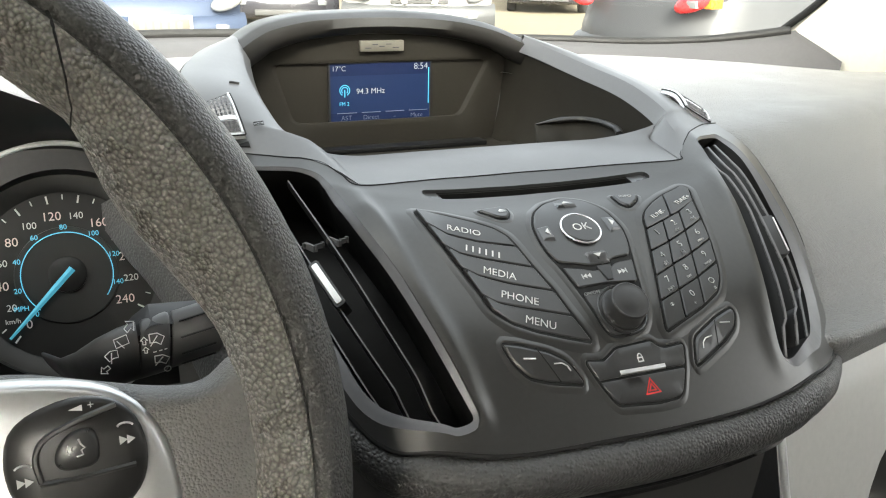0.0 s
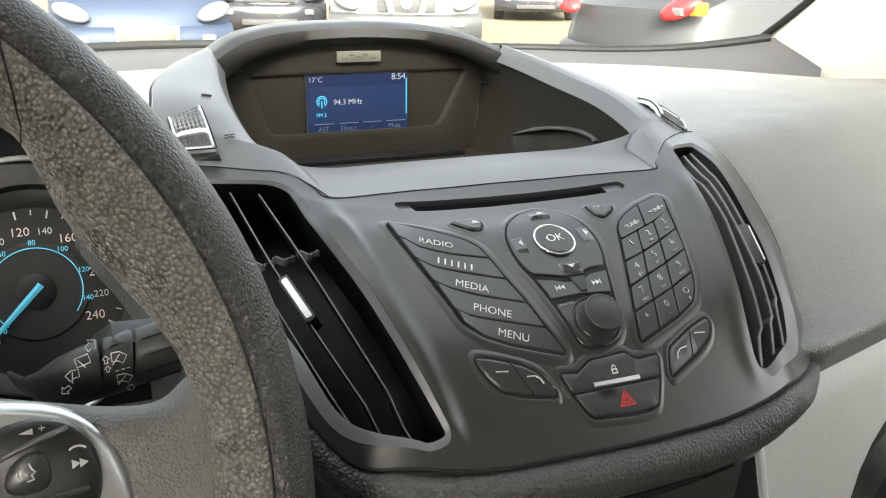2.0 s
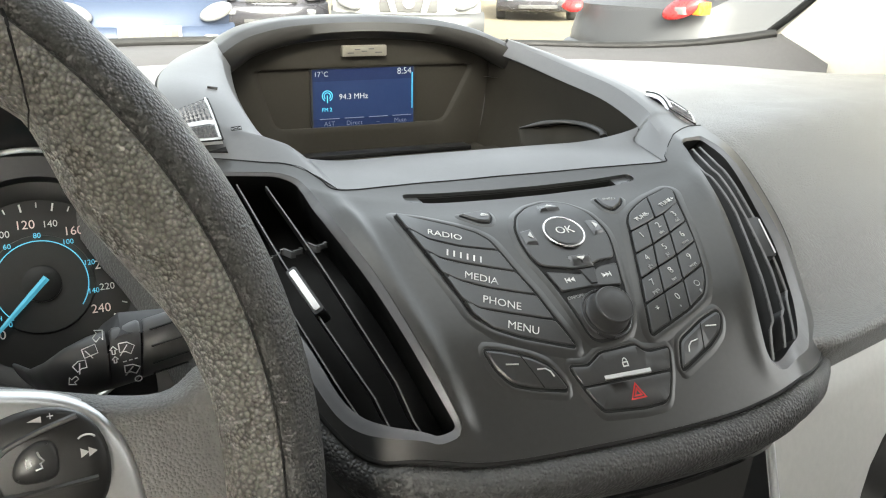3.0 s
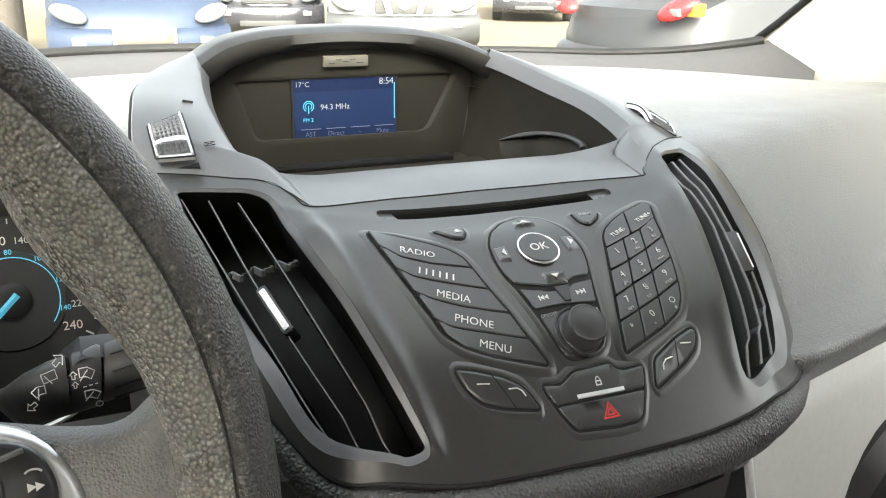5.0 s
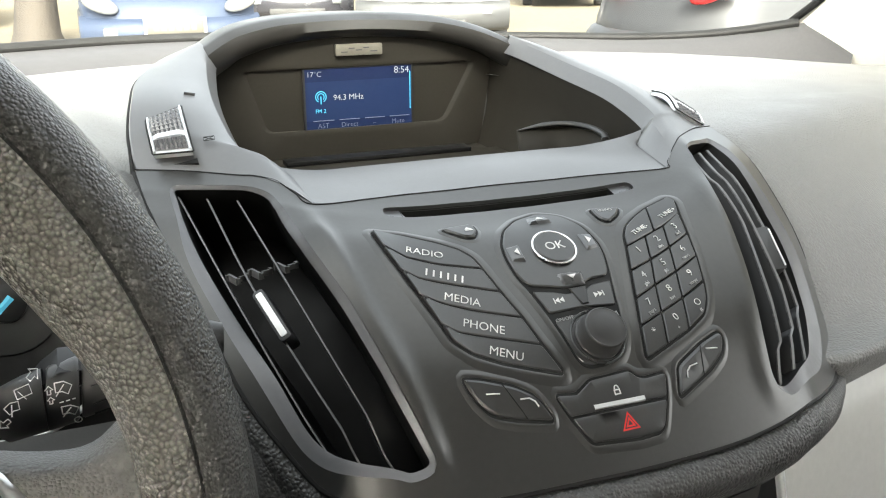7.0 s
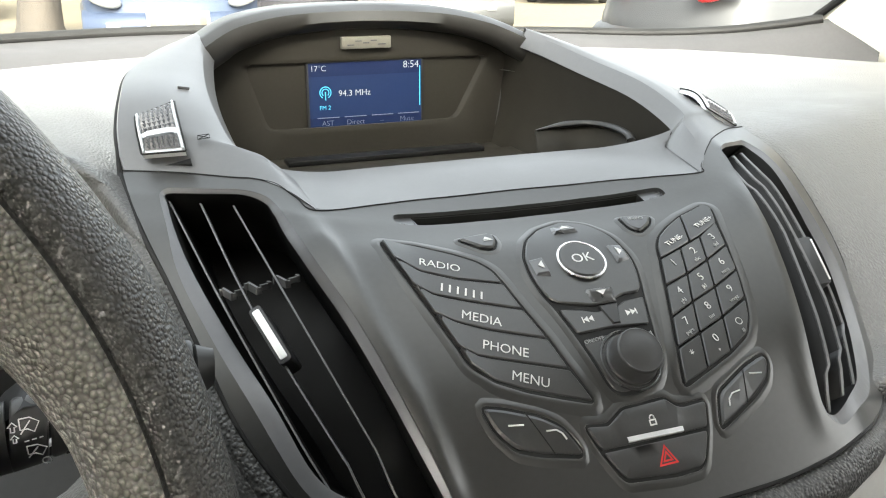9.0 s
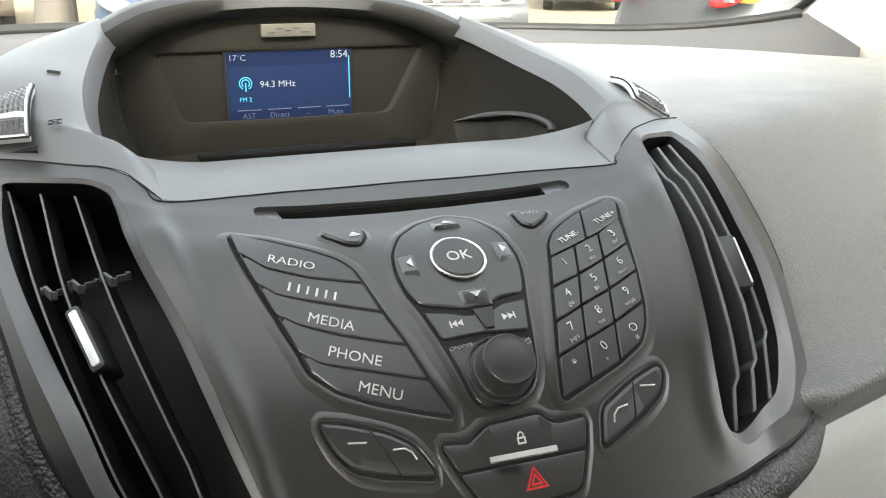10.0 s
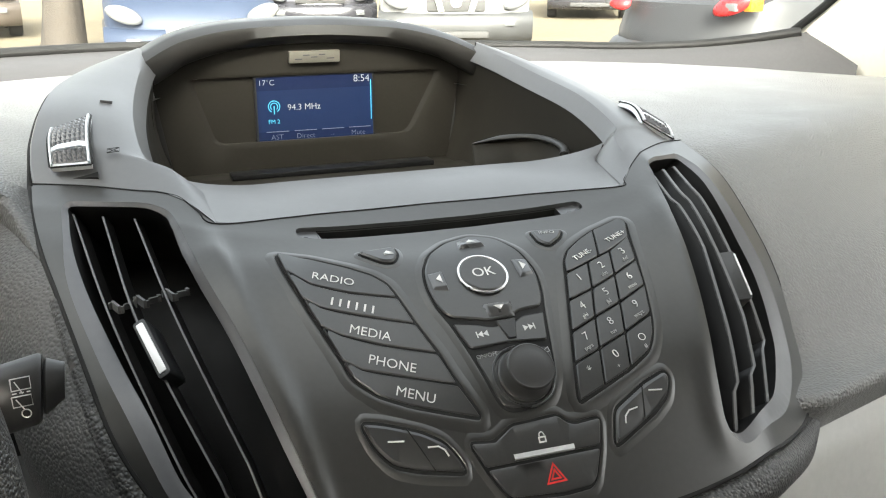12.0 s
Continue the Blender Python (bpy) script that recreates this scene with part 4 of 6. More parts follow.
for a, b in zip(tp_, lw_):
    rows.append([Vector(p) for p in (b + (0, 0.03, 0.002), b + (0, 0.004, -0.001), b, b + (a - b) * 0.35 + (0, -0.009, 0), b + (a - b) * 0.8 + (0, -0.013, 0.0), a + (0, -0.006, 0.0), a + (0, -0.001, 0.0012), a + (0, 0.03, 0.001), a + (0, 0.12, -0.02), a + (0, 0.2, -0.06))])
hood = Mesh().loft(rows, caps=True)
part("display_hood", hood, M["hood"], cowl, "arched charcoal hood over the display", smooth=50)

# back wall with the framed recess
BW = pose(0, BACK, 0, 90, 0, 0)
outer = rounded([(-0.112, 0.966), (0.112, 0.966), (0.124, 1.045), (0.100, 1.062), (0.05, 1.072), (0, 1.074), (-0.05, 1.072), (-0.100, 1.062), (-0.124, 1.047)], 0.006)
rec = rounded([(-0.0820, 0.9905), (0.0800, 0.9905), (0.1090, 1.0435), (-0.0990, 1.0435)], 0.008)
v, t = fill(outer, [rec], 0.02)
wall_m = Mesh().add([BW @ Vector((x, y, 0)) for x, y in v], t)
rin = [(x * 0.955, 1.017 + (y - 1.017) * 0.96) for x, y in rec]
wall_m.loft([[BW @ Vector((x, y, 0)) for x, y in rec], [BW @ Vector((x, y, -0.0005)) for x, y in offset(rec, 0.001)], [BW @ Vector((x, y, -0.003)) for x, y in rin]], closed=True)
part("hollow_back", wall_m, M["hollow"], cowl, "dark back wall with a framed recess")
v, t = fill(rin, [], 0)
part("display_panel", Mesh().add([BW @ Vector((x, y, -0.003)) for x, y in v], t), M["hollow"], cowl)
part("maker_plate", Mesh().box((-0.0200, BACK - 0.004, 1.0520), (0.0203, BACK + 0.001, 1.0612)), M["plaque"], cowl, "brushed silver name plate", bevel=0.0008)
g = Mesh()
for x0, w, dz in ((-0.0155, 0.0055, -0.0017), (-0.0090, 0.0050, 0.0012), (-0.0028, 0.0050, -0.0004), (0.0034, 0.0050, 0.0014), (0.0096, 0.0060, -0.0016)):
    g.box((x0, BACK - 0.0044, 1.0564 + dz), (x0 + w, BACK - 0.0039, 1.0571 + dz))
part("maker_mark", g, M["dark_print"], cowl, "dark bars of a maker's mark", smooth=0)

display = thing("display_screen", (0, 0.2945, 0.989), "small blue lit colour display showing a radio station", "display")
SP = pose(0.0009, 0.2940, 1.0150, 90, 0, 0)
SW, SH = 0.0468, 0.0266
part("screen_frame", Mesh().loft([[SP @ Vector((x * k, y * k2, z)) for x, y in ((-SW, -SH), (SW, -SH), (SW, SH), (-SW, SH))] for k, k2, z in ((1.05, 1.08, -0.003), (1.04, 1.07, 0.001), (1.0, 1.0, 0.001), (1.0, 1.0, -0.001))], closed=True), M["gap"], display, smooth=0)
part("lit_panel", Mesh().box((-SW, -SH, -0.002), (SW, SH, 0.0002), SP), M["screen"], display, "deep blue lit panel", smooth=0)
part("bottom_band", Mesh().box((-SW, -SH, 0.0002), (SW, -SH * 0.62, 0.0004), SP), M["screen_band"], display, smooth=0)
part("top_band", Mesh().box((-SW, SH * 0.60, 0.0002), (SW, SH, 0.0004), SP), M["screen_band"], display, smooth=0)


def on_screen(text, u, v, size, m, bold=0.0):
    words("screen_text", text, size, SP @ pose((u * 2 - 1) * SW, (1 - 2 * v) * SH, 0.0005), m, display, bold=bold, depth=0.00003)


on_screen("17\u00b0C", 0.085, 0.085, 0.0062, M["screen_text"], -0.0001)
on_screen("8:54", 0.905, 0.075, 0.0080, M["screen_text"], -0.0001)
on_screen("94.3 MHz", 0.395, 0.46, 0.0068, M["screen_text"], -0.00005)
on_screen("FM 2", 0.135, 0.66, 0.0046, M["screen_cyan"])
for text, u in (("AST", 0.155), ("Direct", 0.40), ("\u2013", 0.635), ("Mute", 0.865)):
    on_screen(text, u, 0.895, 0.0058, M["screen_dim"], -0.0001)
g = Mesh()
for k in range(4):
    g.box((-SW + 0.006 + k * 0.0225, -SH * 0.63, 0.0004), (-SW + 0.024 + k * 0.0225, -SH * 0.61, 0.0006), SP)
part("tab_lines", g, M["screen_dim"], display, smooth=0)
part("level_bar", Mesh().box((SW * 0.965, -SH * 0.40, 0.0004), (SW * 0.98, SH * 0.80, 0.0006), SP), M["screen_cyan"], display, "cyan bar", smooth=0)
ic = SP @ pose((0.14 * 2 - 1) * SW, 0.0035, 0.0005)
for r, a0, a1 in ((0.0045, -60, 240), (0.0028, -50, 230)):
    part("radio_mark", tube([ic @ Vector((r * math.cos(radians(a)), r * math.sin(radians(a)), 0)) for a in np.linspace(a0, a1, 20)], 0.00035, 4), M["screen_cyan"], display, smooth=0)
part("radio_mast", Mesh().box((-0.0004, -0.006, 0), (0.0004, 0.0005, 0.0002), ic), M["screen_cyan"], display, smooth=0)


for outs, sd in ((OUTER, 1), (OUTER_R, -1)):
    line = [Vector((p[0] * sd - 0.0012 * sd, p[1] + 0.0008, p[2] - 0.0032)) for p in spline(outs, 60)]
    part("cowl_gap", tube(line, 0.0014, 8), M["gap"], cowl, "dark joint along the cowl")


def on_shoulder(x, y, z, wide, high, slant=0.0):
    """A pose on the driver-side shoulder."""
    return Matrix.Translation((x, y, z)) @ pose(0, 0, 0, wide, high, slant)


env = on_shoulder(-0.1556, 0.0742, 1.0352, 18, -5, -6)
for pts in ([(-0.003, -0.002), (0.003, -0.002), (0.003, 0.002), (-0.003, 0.002), (-0.003, -0.002)], [(-0.003, -0.002), (0.003, 0.002)], [(-0.003, 0.002), (0.003, -0.002)]):
    part("crossed_box_mark", tube([env @ Vector((x, y, 0.0005)) for x, y in pts], 0.00022, 4), M["vane"], cowl)
env = on_shoulder(-0.1562, 0.1425, 1.0506, 9, 11, 8)
part("tick_mark", Mesh().box((-0.0034, -0.0005, -0.002), (0.0034, 0.0005, 0.0009), env), M["shoulder"], cowl, bevel=0.0003)


# rocker switches on the shoulders
def rocker(side):
    tl, tr, br, bl = (Vector((x * -side, y, z)) for x, y, z in (((-0.1856, 0.1090, 1.0420), (-0.1653, 0.1130, 1.0480), (-0.1668, 0.0610, 1.0325), (-0.1862, 0.0740, 1.0295)) if side < 0 else ((-0.1920, 0.1060, 1.0230), (-0.1700, 0.1150, 1.0370), (-0.1700, 0.0860, 1.0290), (-0.1900, 0.0800, 1.0170))))
    sw = thing("rocker_switch", (tl + br) / 2, "ridged grey rocker switch with a bright silver surround on the cowl", "switch", "rockers on the cowl")
    up = ((tr - tl).cross(bl - tl)).normalized()
    if up.z < 0:
        up = -up
    at = lambda u, v, h: tl.lerp(tr, u).lerp(bl.lerp(br, u), v) + up * (h + 0.0035 * math.sin(v * math.pi))
    def pad_of(v0, v1, h):
        rows = [[at(u, v, -0.008) for u in (0, 1)] for v in (v0,)]
        m = Mesh()
        n = 8
        loop = [at(u, v0, h) for u in np.linspace(0, 1, n)]
        grid = [[at(u, v, h) for u in np.linspace(0, 1, n)] for v in np.linspace(v0, v1, n)]
        m.loft(grid)
        edge = grid[0] + [r[-1] for r in grid[1:]] + grid[-1][-2::-1] + [r[0] for r in grid[-2:0:-1]]
        m.loft([edge, [p - up * 0.0035 for p in edge]], closed=True)
        return m
    part("rocker_body", pad_of(0, 1, 0.0), M["silver"], sw, "satin silver rocker body", bevel=0.0)
    for u0, u1, v0, v1 in ((0.0, 0.07, 0.0, 1.0), (0.93, 1.0, 0.0, 1.0), (0.07, 0.93, 0.66, 0.745)):
        part("silver_strip", Mesh().loft([[at(u0 + (u1 - u0) * a, v, h) for v in np.linspace(v0, v1, 10)] for a, h in ((0, 0.0002), (0.2, 0.0014), (0.8, 0.0014), (1, 0.0002))]), M["silver"], sw, "bright silver strip")
    for v0, v1, nv in ((0.04, 0.66, 6), (0.76, 0.97, 3)):
        g = Mesh()
        nu = 7
        for i in range(nu):
            for j in range(nv):
                u0, u1 = 0.08 + 0.84 * i / nu, 0.08 + 0.84 * (i + 1) / nu
                a0, a1 = v0 + (v1 - v0) * j / nv, v0 + (v1 - v0) * (j + 1) / nv
                g.add([at(u0, a0, 0.0004), at(u1, a0, 0.0004), at(u1, a1, 0.0004), at(u0, a1, 0.0004), at((u0 + u1) / 2, (a0 + a1) / 2, 0.0019)], [(0, 1, 4), (1, 2, 4), (2, 3, 4), (3, 0, 4)])
        part("ridged_pad", g, M["pad"], sw, "pad of small pyramids", smooth=0)
    well = [at(u, 0.5, -0.0068) + (at(u, v, 0) - at(u, 0.5, 0)) for u, v in ((-0.05, -0.10), (1.08, -0.16), (1.06, 1.04), (-0.06, 1.04))]
    part("switch_well", Mesh().loft([well, [p - up * 0.008 for p in well]], closed=True, caps=True), M["gap"], sw)
    ring = [at(u, v, -0.0002) for u, v in [(s, -0.015) for s in np.linspace(0, 1, 8)] + [(1.03, s) for s in np.linspace(0, 1, 10)] + [(s, 1.015) for s in np.linspace(1, 0, 8)] + [(-0.03, s) for s in np.linspace(1, 0, 10)]]
    part("dark_edge", tube(ring, 0.0005, 6, closed=True), M["gap"], sw, "dark joint round the switch")
    return sw


rocker(-1)
rocker(1)


# ---------------- dashboard ----------------
dash = thing("dashboard", (0.2, 0.3, 0.85), "grained grey moulded dashboard under the windscreen", "dashboard", kind="structure")
RIM = [Vector((x, y, face_z(x, y))) for x, y in BELOW]
# soft rim under the centre stack: a padded roll that follows its lower edge
path = spline([tuple(p) for p in RIM[2:-2]], 70)
rows, frames = [], []
for k, p in enumerate(path):
    s = k / 69
    a, b = path[max(0, k - 1)], path[min(69, k + 1)]
    d = Vector(b - a).normalized()
    n = face_n(p[0], p[1])
    out = d.cross(n).normalized()
    if out.dot(Vector((p[0], p[1] + 0.03, p[2] - 0.985))) < 0:
        out = -out
    frames.append((Vector(p), out, n, 0.034 * min(1, 0.45 + 4.0 * s, 0.35 + 2.2 * (1 - s))))
for k in range(len(frames)):
    near_by = frames[max(0, k - 5):k + 6]
    p, w = frames[k][0], frames[k][3]
    out = sum((f[1] for f in near_by), Vector()).normalized()
    n = sum((f[2] for f in near_by), Vector()).normalized()
    sec = [(-0.002, -0.008), (0.0012, -0.0045), (0.003, -0.0018), (0.008, 0.0003), (0.014, -0.0005), (0.020, -0.005), (0.0235, -0.012), (0.024, -0.021), (0.019, -0.029), (0.006, -0.033)]
    rows.append([p + out * (a * w / 0.034) + n * (c * w / 0.034) for a, c in sec])
part("soft_rim", Mesh().loft(rows), M["skin_shaded"], dash, "padded grained rim under the centre stack, its shade put into the colour", smooth=60)

BASE = [(-0.72, 0.45, 1.040), (-0.50, 0.58, 1.030), (-0.30, 0.70, 1.024), (-0.14, 0.77, 1.022), (0.05, 0.77, 1.021), (0.22, 0.73, 1.020), (0.383, 0.662, 1.020), (0.475, 0.595, 1.021), (0.549, 0.545, 1.026), (0.60, 0.503, 1.035), (0.640, 0.467, 1.045), (0.70, 0.43, 1.06)]
BACKLINE = [(-0.72, 0.36, 1.002), (-0.50, 0.46, 1.008), (-0.30, 0.56, 1.012), (-0.14, 0.62, 1.013), (0.05, 0.66, 1.010), (0.22, 0.65, 1.008), (0.385, 0.598, 1.007), (0.45, 0.56, 1.007), (0.505, 0.521, 1.007), (0.560, 0.485, 1.005), (0.616, 0.448, 1.003), (0.665, 0.400, 0.998)]
bs, bl = spline(BASE, 60), spline(BACKLINE, 60)
part("defroster_panel", Mesh().loft([[Vector(a) + Vector((0, 0.06, -0.015)) for a in bs], [Vector(a) for a in bs], [Vector(a * 0.5 + b * 0.5) + Vector((0, 0, 0.0015)) for a, b in zip(bs, bl)], [Vector(b) for b in bl], [Vector(b) + Vector((0, -0.004, -0.004)) for b in bl]]), M["defrost"], dash, "smooth dark panel along the windscreen", smooth=60)

# passenger side skin: profiles from the back line over the front roll
PROF = [tuple(face(x, y, -0.003)) for x, y in mm("199,78 207,45 212,10 210,-22 202,-44")]
rows = []
xs = [-0.03, -0.012, 0.0, 0.02, 0.05, 0.09, 0.15, 0.22, 0.30, 0.39, 0.48, 0.56]
bfun = lambda x: (np.interp(x, [p[0] for p in bl], [p[1] for p in bl]), np.interp(x, [p[0] for p in bl], [p[2] for p in bl]))
for dx in xs:
    pts = []
    xr = 0.186 + dx
    yb, zb = bfun(xr)
    pull = 0.30 * dx + 1.3 * max(0.0, -dx)
    y0 = 0.082 + pull
    for s in (0, 0.15, 0.35, 0.55, 0.75, 0.9):
        pts.append(Vector((xr, yb + (y0 + 0.02 - yb) * s, zb + (1.006 - zb) * s + 0.004 * math.sin(s * math.pi))))
    for k, (px, py, pz) in enumerate(PROF):
        pts.append(Vector((px + dx, py + pull, pz + min(1, max(0, dx) / 0.10) * (0, 0, 0.006, 0.024, 0.022)[k])))
    xc = 0.194 + dx
    yc = -0.078 + 0.26 * (xc - 0.193) + 0.4 * max(0.0, -dx)
    z1 = PROF[-1][2]
    for back, z in ((0.012, 0.905 + (z1 - 0.905) * 0.55), (0.003, 0.905 + (z1 - 0.905) * 0.25), (0.0, 0.900), (0.003, 0.893), (0.0085, 0.885), (0.0145, 0.876), (0.0195, 0.868), (0.03, 0.862)):
        pts.append(Vector((xc, yc + back, z)))
    rows.append(spline([tuple(p) for p in pts], 60))
part("passenger_dash_top", Mesh().loft([[Vector(p) for p in r] for r in rows]), M["skin"], dash, "pale grained passenger dash skin", smooth=80)

# behind the cowl and towards the driver
rows = []
for x in np.linspace(-0.72, 0.19, 70):
    yb, zb = bfun(x)
    y0 = np.interp(x, (-0.72, -0.40, -0.30, -0.255, -0.215, -0.195, -0.15, -0.10, 0.10, 0.15, 0.19), (0.125, 0.120, 0.115, 0.090, 0.078, 0.078, 0.22, 0.33, 0.33, 0.22, 0.10))
    z0 = np.interp(x, (-0.72, -0.40, -0.30, -0.255, -0.215, -0.195, -0.15, -0.10, 0.10, 0.15, 0.19), (1.037, 1.037, 1.037, 1.036, 1.024, 1.012, 1.030, 1.03, 1.03, 1.030, 1.006))
    rows.append([Vector((x, yb + (y0 - yb) * s, zb + (z0 - zb) * s + 0.003 * math.sin(s * math.pi))) for s in np.linspace(0, 1, 14)])
part("dash_top", Mesh().loft(rows), M["skin"], dash, "pale grained dash skin", smooth=80)
# skin beside the outer edge of the stack on the driver's side
rows = []
left = [tuple(face(x - 0.0012, y - 0.0008, -0.0015)) for x, y in spline(mm("-196.5,76 -194,50 -191,20 -185,-5 -177,-34.6 -168.7,-62 -156.6,-84.6 -142,-106"), 30)]
for k, p in enumerate(left):
    s = k / 29
    p = Vector(p)
    up = max(0.0, 1 - s / 0.5)
    side_pts = ((-0.010, 0.006, -0.001), (-0.024, 0.020, -0.006), (-0.036, 0.036, -0.016), (-0.040, 0.055, -0.035))
    wide_pts = ((-0.010, -0.002, -0.004), (-0.026, -0.004, -0.012), (-0.044, 0.006, -0.022), (-0.058, 0.030, -0.036))
    rows.append([p + Vector((0.003, -0.001, -0.006)), p] + [p + Vector(a).lerp(Vector(b), up) for a, b in zip(side_pts, wide_pts)])
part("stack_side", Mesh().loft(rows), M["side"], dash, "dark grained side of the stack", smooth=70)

# skin between the stack and the instruments
rows = []
for k in range(24):
    s = k / 23
    a = Vector(left[min(29, int(s * 19))])
    t = radians(78 - 118 * s)
    b = Vector((-0.2705, 0.0745, 0.9535)) + Vector((0.079 * 0.82 * math.cos(t), 0.43 * 0.079 * math.sin(t) - 0.9 * 0.026, 0.9 * 0.079 * math.sin(t) + 0.43 * 0.026))
    rows.append([a.lerp(b, u) + Vector((0, -0.006, 0.008)) * math.sin(u * math.pi) for u in np.linspace(0, 1, 10)] + [b + Vector((-0.004, 0.02, -0.008))])
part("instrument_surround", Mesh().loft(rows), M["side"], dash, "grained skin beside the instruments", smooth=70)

# lower dash and console
part("lower_console", Mesh().loft([[(x, y, z) for x in np.linspace(-0.13, 0.118, 15)] for y, z in ((-0.085, 0.895), (-0.094, 0.868), (-0.085, 0.80), (-0.08, 0.70), (-0.08, 0.5))]), M["console"], dash, "black console face under the stack", smooth=60)
lower = Mesh()
rows = []
for x in (0.128, 0.150, 0.185, 0.24, 0.32, 0.42, 0.56, 0.74):
    y0 = -0.062 + 0.26 * (x - 0.19)
    rows.append([Vector((x + 0.004 * k, y0 + dy, z)) for k, (dy, z) in enumerate(((0.04, 0.876), (0.006, 0.868), (-0.002, 0.845), (-0.014, 0.79), (-0.028, 0.70), (-0.035, 0.60), (-0.04, 0.5)))])
part("glovebox_panel", lower.loft(rows), M["lower"], dash, "light grey lower dash panel", smooth=60)
lowline = spline([(-0.115, -0.105, 0.868), (-0.0371, -0.105, 0.8604), (0.0304, -0.105, 0.8563), (0.0788, -0.105, 0.8594), (0.1165, -0.105, 0.8665), (0.128, -0.098, 0.872)], 40)
# Pale tube that paints the highlight along the gloss trim's edge.
part("console_trim_glint", tube(lowline, 0.0008, 8), M["ring"], dash, "highlight on the console trim's edge, put in as a thin pale tube")
part("console_trim", Mesh().loft([[Vector(p) + Vector((0, dy, dz)) for p in lowline] for dy, dz in ((0.03, 0.004), (0.0012, 0.001), (0.0, -0.003), (0.003, -0.012), (0.02, -0.016))]), M["piano"], dash, "glossy black trim over the console", smooth=60)
part("console_edge", tube(spline([(0.128, -0.086, 0.872), (0.135, -0.094, 0.82), (0.144, -0.104, 0.75), (0.152, -0.111, 0.60)], 20), (0.0028, 0.0028)), M["silver"], dash, "silver console edge strip")
knee = Mesh().loft([[Vector((0.345 + 0.112 * math.cos(a) * s, -0.040 + 0.26 * 0.112 * math.cos(a) * s + 0.05 * s0, 0.710 + 0.105 * math.sin(a) * s)) for a in np.linspace(0, math.tau, 32, endpoint=False)] for s, s0 in ((1.0, 0.6), (1.0, 0.0), (0.9, -0.3), (0.6, -0.45), (0.01, -0.5))], closed=True)
part("glovebox_grip", knee, M["black"], dash, "dark rounded glovebox pull")
part("driver_lower_dash", Mesh().loft([[Vector((x, y, z)) for x in np.linspace(-0.74, -0.15, 8)] for y, z in ((0.02, 0.90), (-0.02, 0.87), (0.02, 0.75), (0.06, 0.5))]), M["cabin"], dash, smooth=60)

# ---------------- instrument cluster ----------------
cluster = thing("instrument_cluster", (-0.27, 0.075, 0.90), "black instrument cluster with a speedometer", "instrument cluster")
DP = Matrix(((1, 0, 0, -0.2705), (0, 0.43, -0.9, 0.0745), (0, 0.9, 0.43, 0.9535), (0, 0, 0, 1)))
disc = Mesh().loft([[DP @ Vector((r * math.cos(k * math.tau / 64), r * math.sin(k * math.tau / 64), z)) for k in range(64)] for r, z in ((0.060, 0.012), (0.059, 0.002), (0.050, 0.0), (0.049, -0.001), (0.0285, -0.001), (0.028, 0.0002), (0.0001, 0.0002))], closed=True)
dial = part("dial", disc, M["dial"], cluster, "black speedometer dial")
part("dial_ring", tube([DP @ Vector((0.0735 * math.cos(a) * (0.82 if math.cos(a) > 0 else 1), 0.0735 * math.sin(a), 0.020)) for a in np.linspace(0, math.tau, 72, endpoint=False)], 0.0016, 8, closed=True), M["silver"], cluster, "chrome dial ring")
part("mph_ring", tube([DP @ Vector((0.0248 * math.cos(a), 0.0248 * math.sin(a), 0.0008)) for a in np.linspace(radians(-36), radians(229), 60)], 0.00035, 4), M["blue_print"], dial)
for v in range(0, 241, 20):
    a = radians(229 - 1.087 * v)
    strong = v % 40 == 0
    words("number", str(v), 0.0072 if strong else 0.0056, DP @ pose(0.0348 * math.cos(a), 0.0348 * math.sin(a), 0.0008), M["pink_print"] if strong else M["white"], dial)
for v in range(0, 241, 10):
    a = radians(229 - 1.087 * v)
    c, s = math.cos(a), math.sin(a)
    r0, w = (0.0425, 0.0005) if v % 20 == 0 else (0.0442, 0.00035)
    part("tick", Mesh().add([DP @ Vector(q) for q in ((r0 * c - w * s, r0 * s + w * c, 0.0009), (r0 * c + w * s, r0 * s - w * c, 0.0009), (0.0472 * c + w * s, 0.0472 * s - w * c, 0.0009), (0.0472 * c - w * s, 0.0472 * s + w * c, 0.0009))], [(0, 1, 2, 3)]), M["white"], dial, smooth=0)
for v in range(0, 141, 20):
    a = radians(229 - 1.087 * v * 1.609)
    words("mph_number", str(v), 0.0042, DP @ pose(0.0278 * math.cos(a), 0.0278 * math.sin(a), 0.0008), M["blue_print"], dial)
words("unit", "MPH", 0.0040, DP @ pose(-0.026, -0.017, 0.0008), M["blue_print"], dial)
words("unit", "km/h", 0.0040, DP @ pose(-0.031, -0.0235, 0.0008), M["white"], dial)
na = radians(225)
nd, npd = Vector((math.cos(na), math.sin(na), 0)), Vector((-math.sin(na), math.cos(na), 0))
part("needle", Mesh().loft([[DP @ (nd * -0.004 + npd * w + Vector((0, 0, z))) for w, z in ((-0.0022, 0.003), (0, 0.0045), (0.0022, 0.003))], [DP @ (nd * 0.047 + npd * w + Vector((0, 0, z))) for w, z in ((-0.0007, 0.003), (0, 0.0035), (0.0007, 0.003))]]), M["needle"], cluster, "blue lit needle")
part("needle_hub", turned(DP, ((0.0105, 0.0), (0.0105, 0.002), (0.009, 0.003), (0.0001, 0.0032)), 32), M["vane"], cluster, "dark hub")
back = Mesh().loft([[DP @ Vector((x, y, -0.004)) for x in (-0.26, 0.055)] for y in (-0.075, 0.055)])
part("cluster_panel", back, M["dial"], cluster)
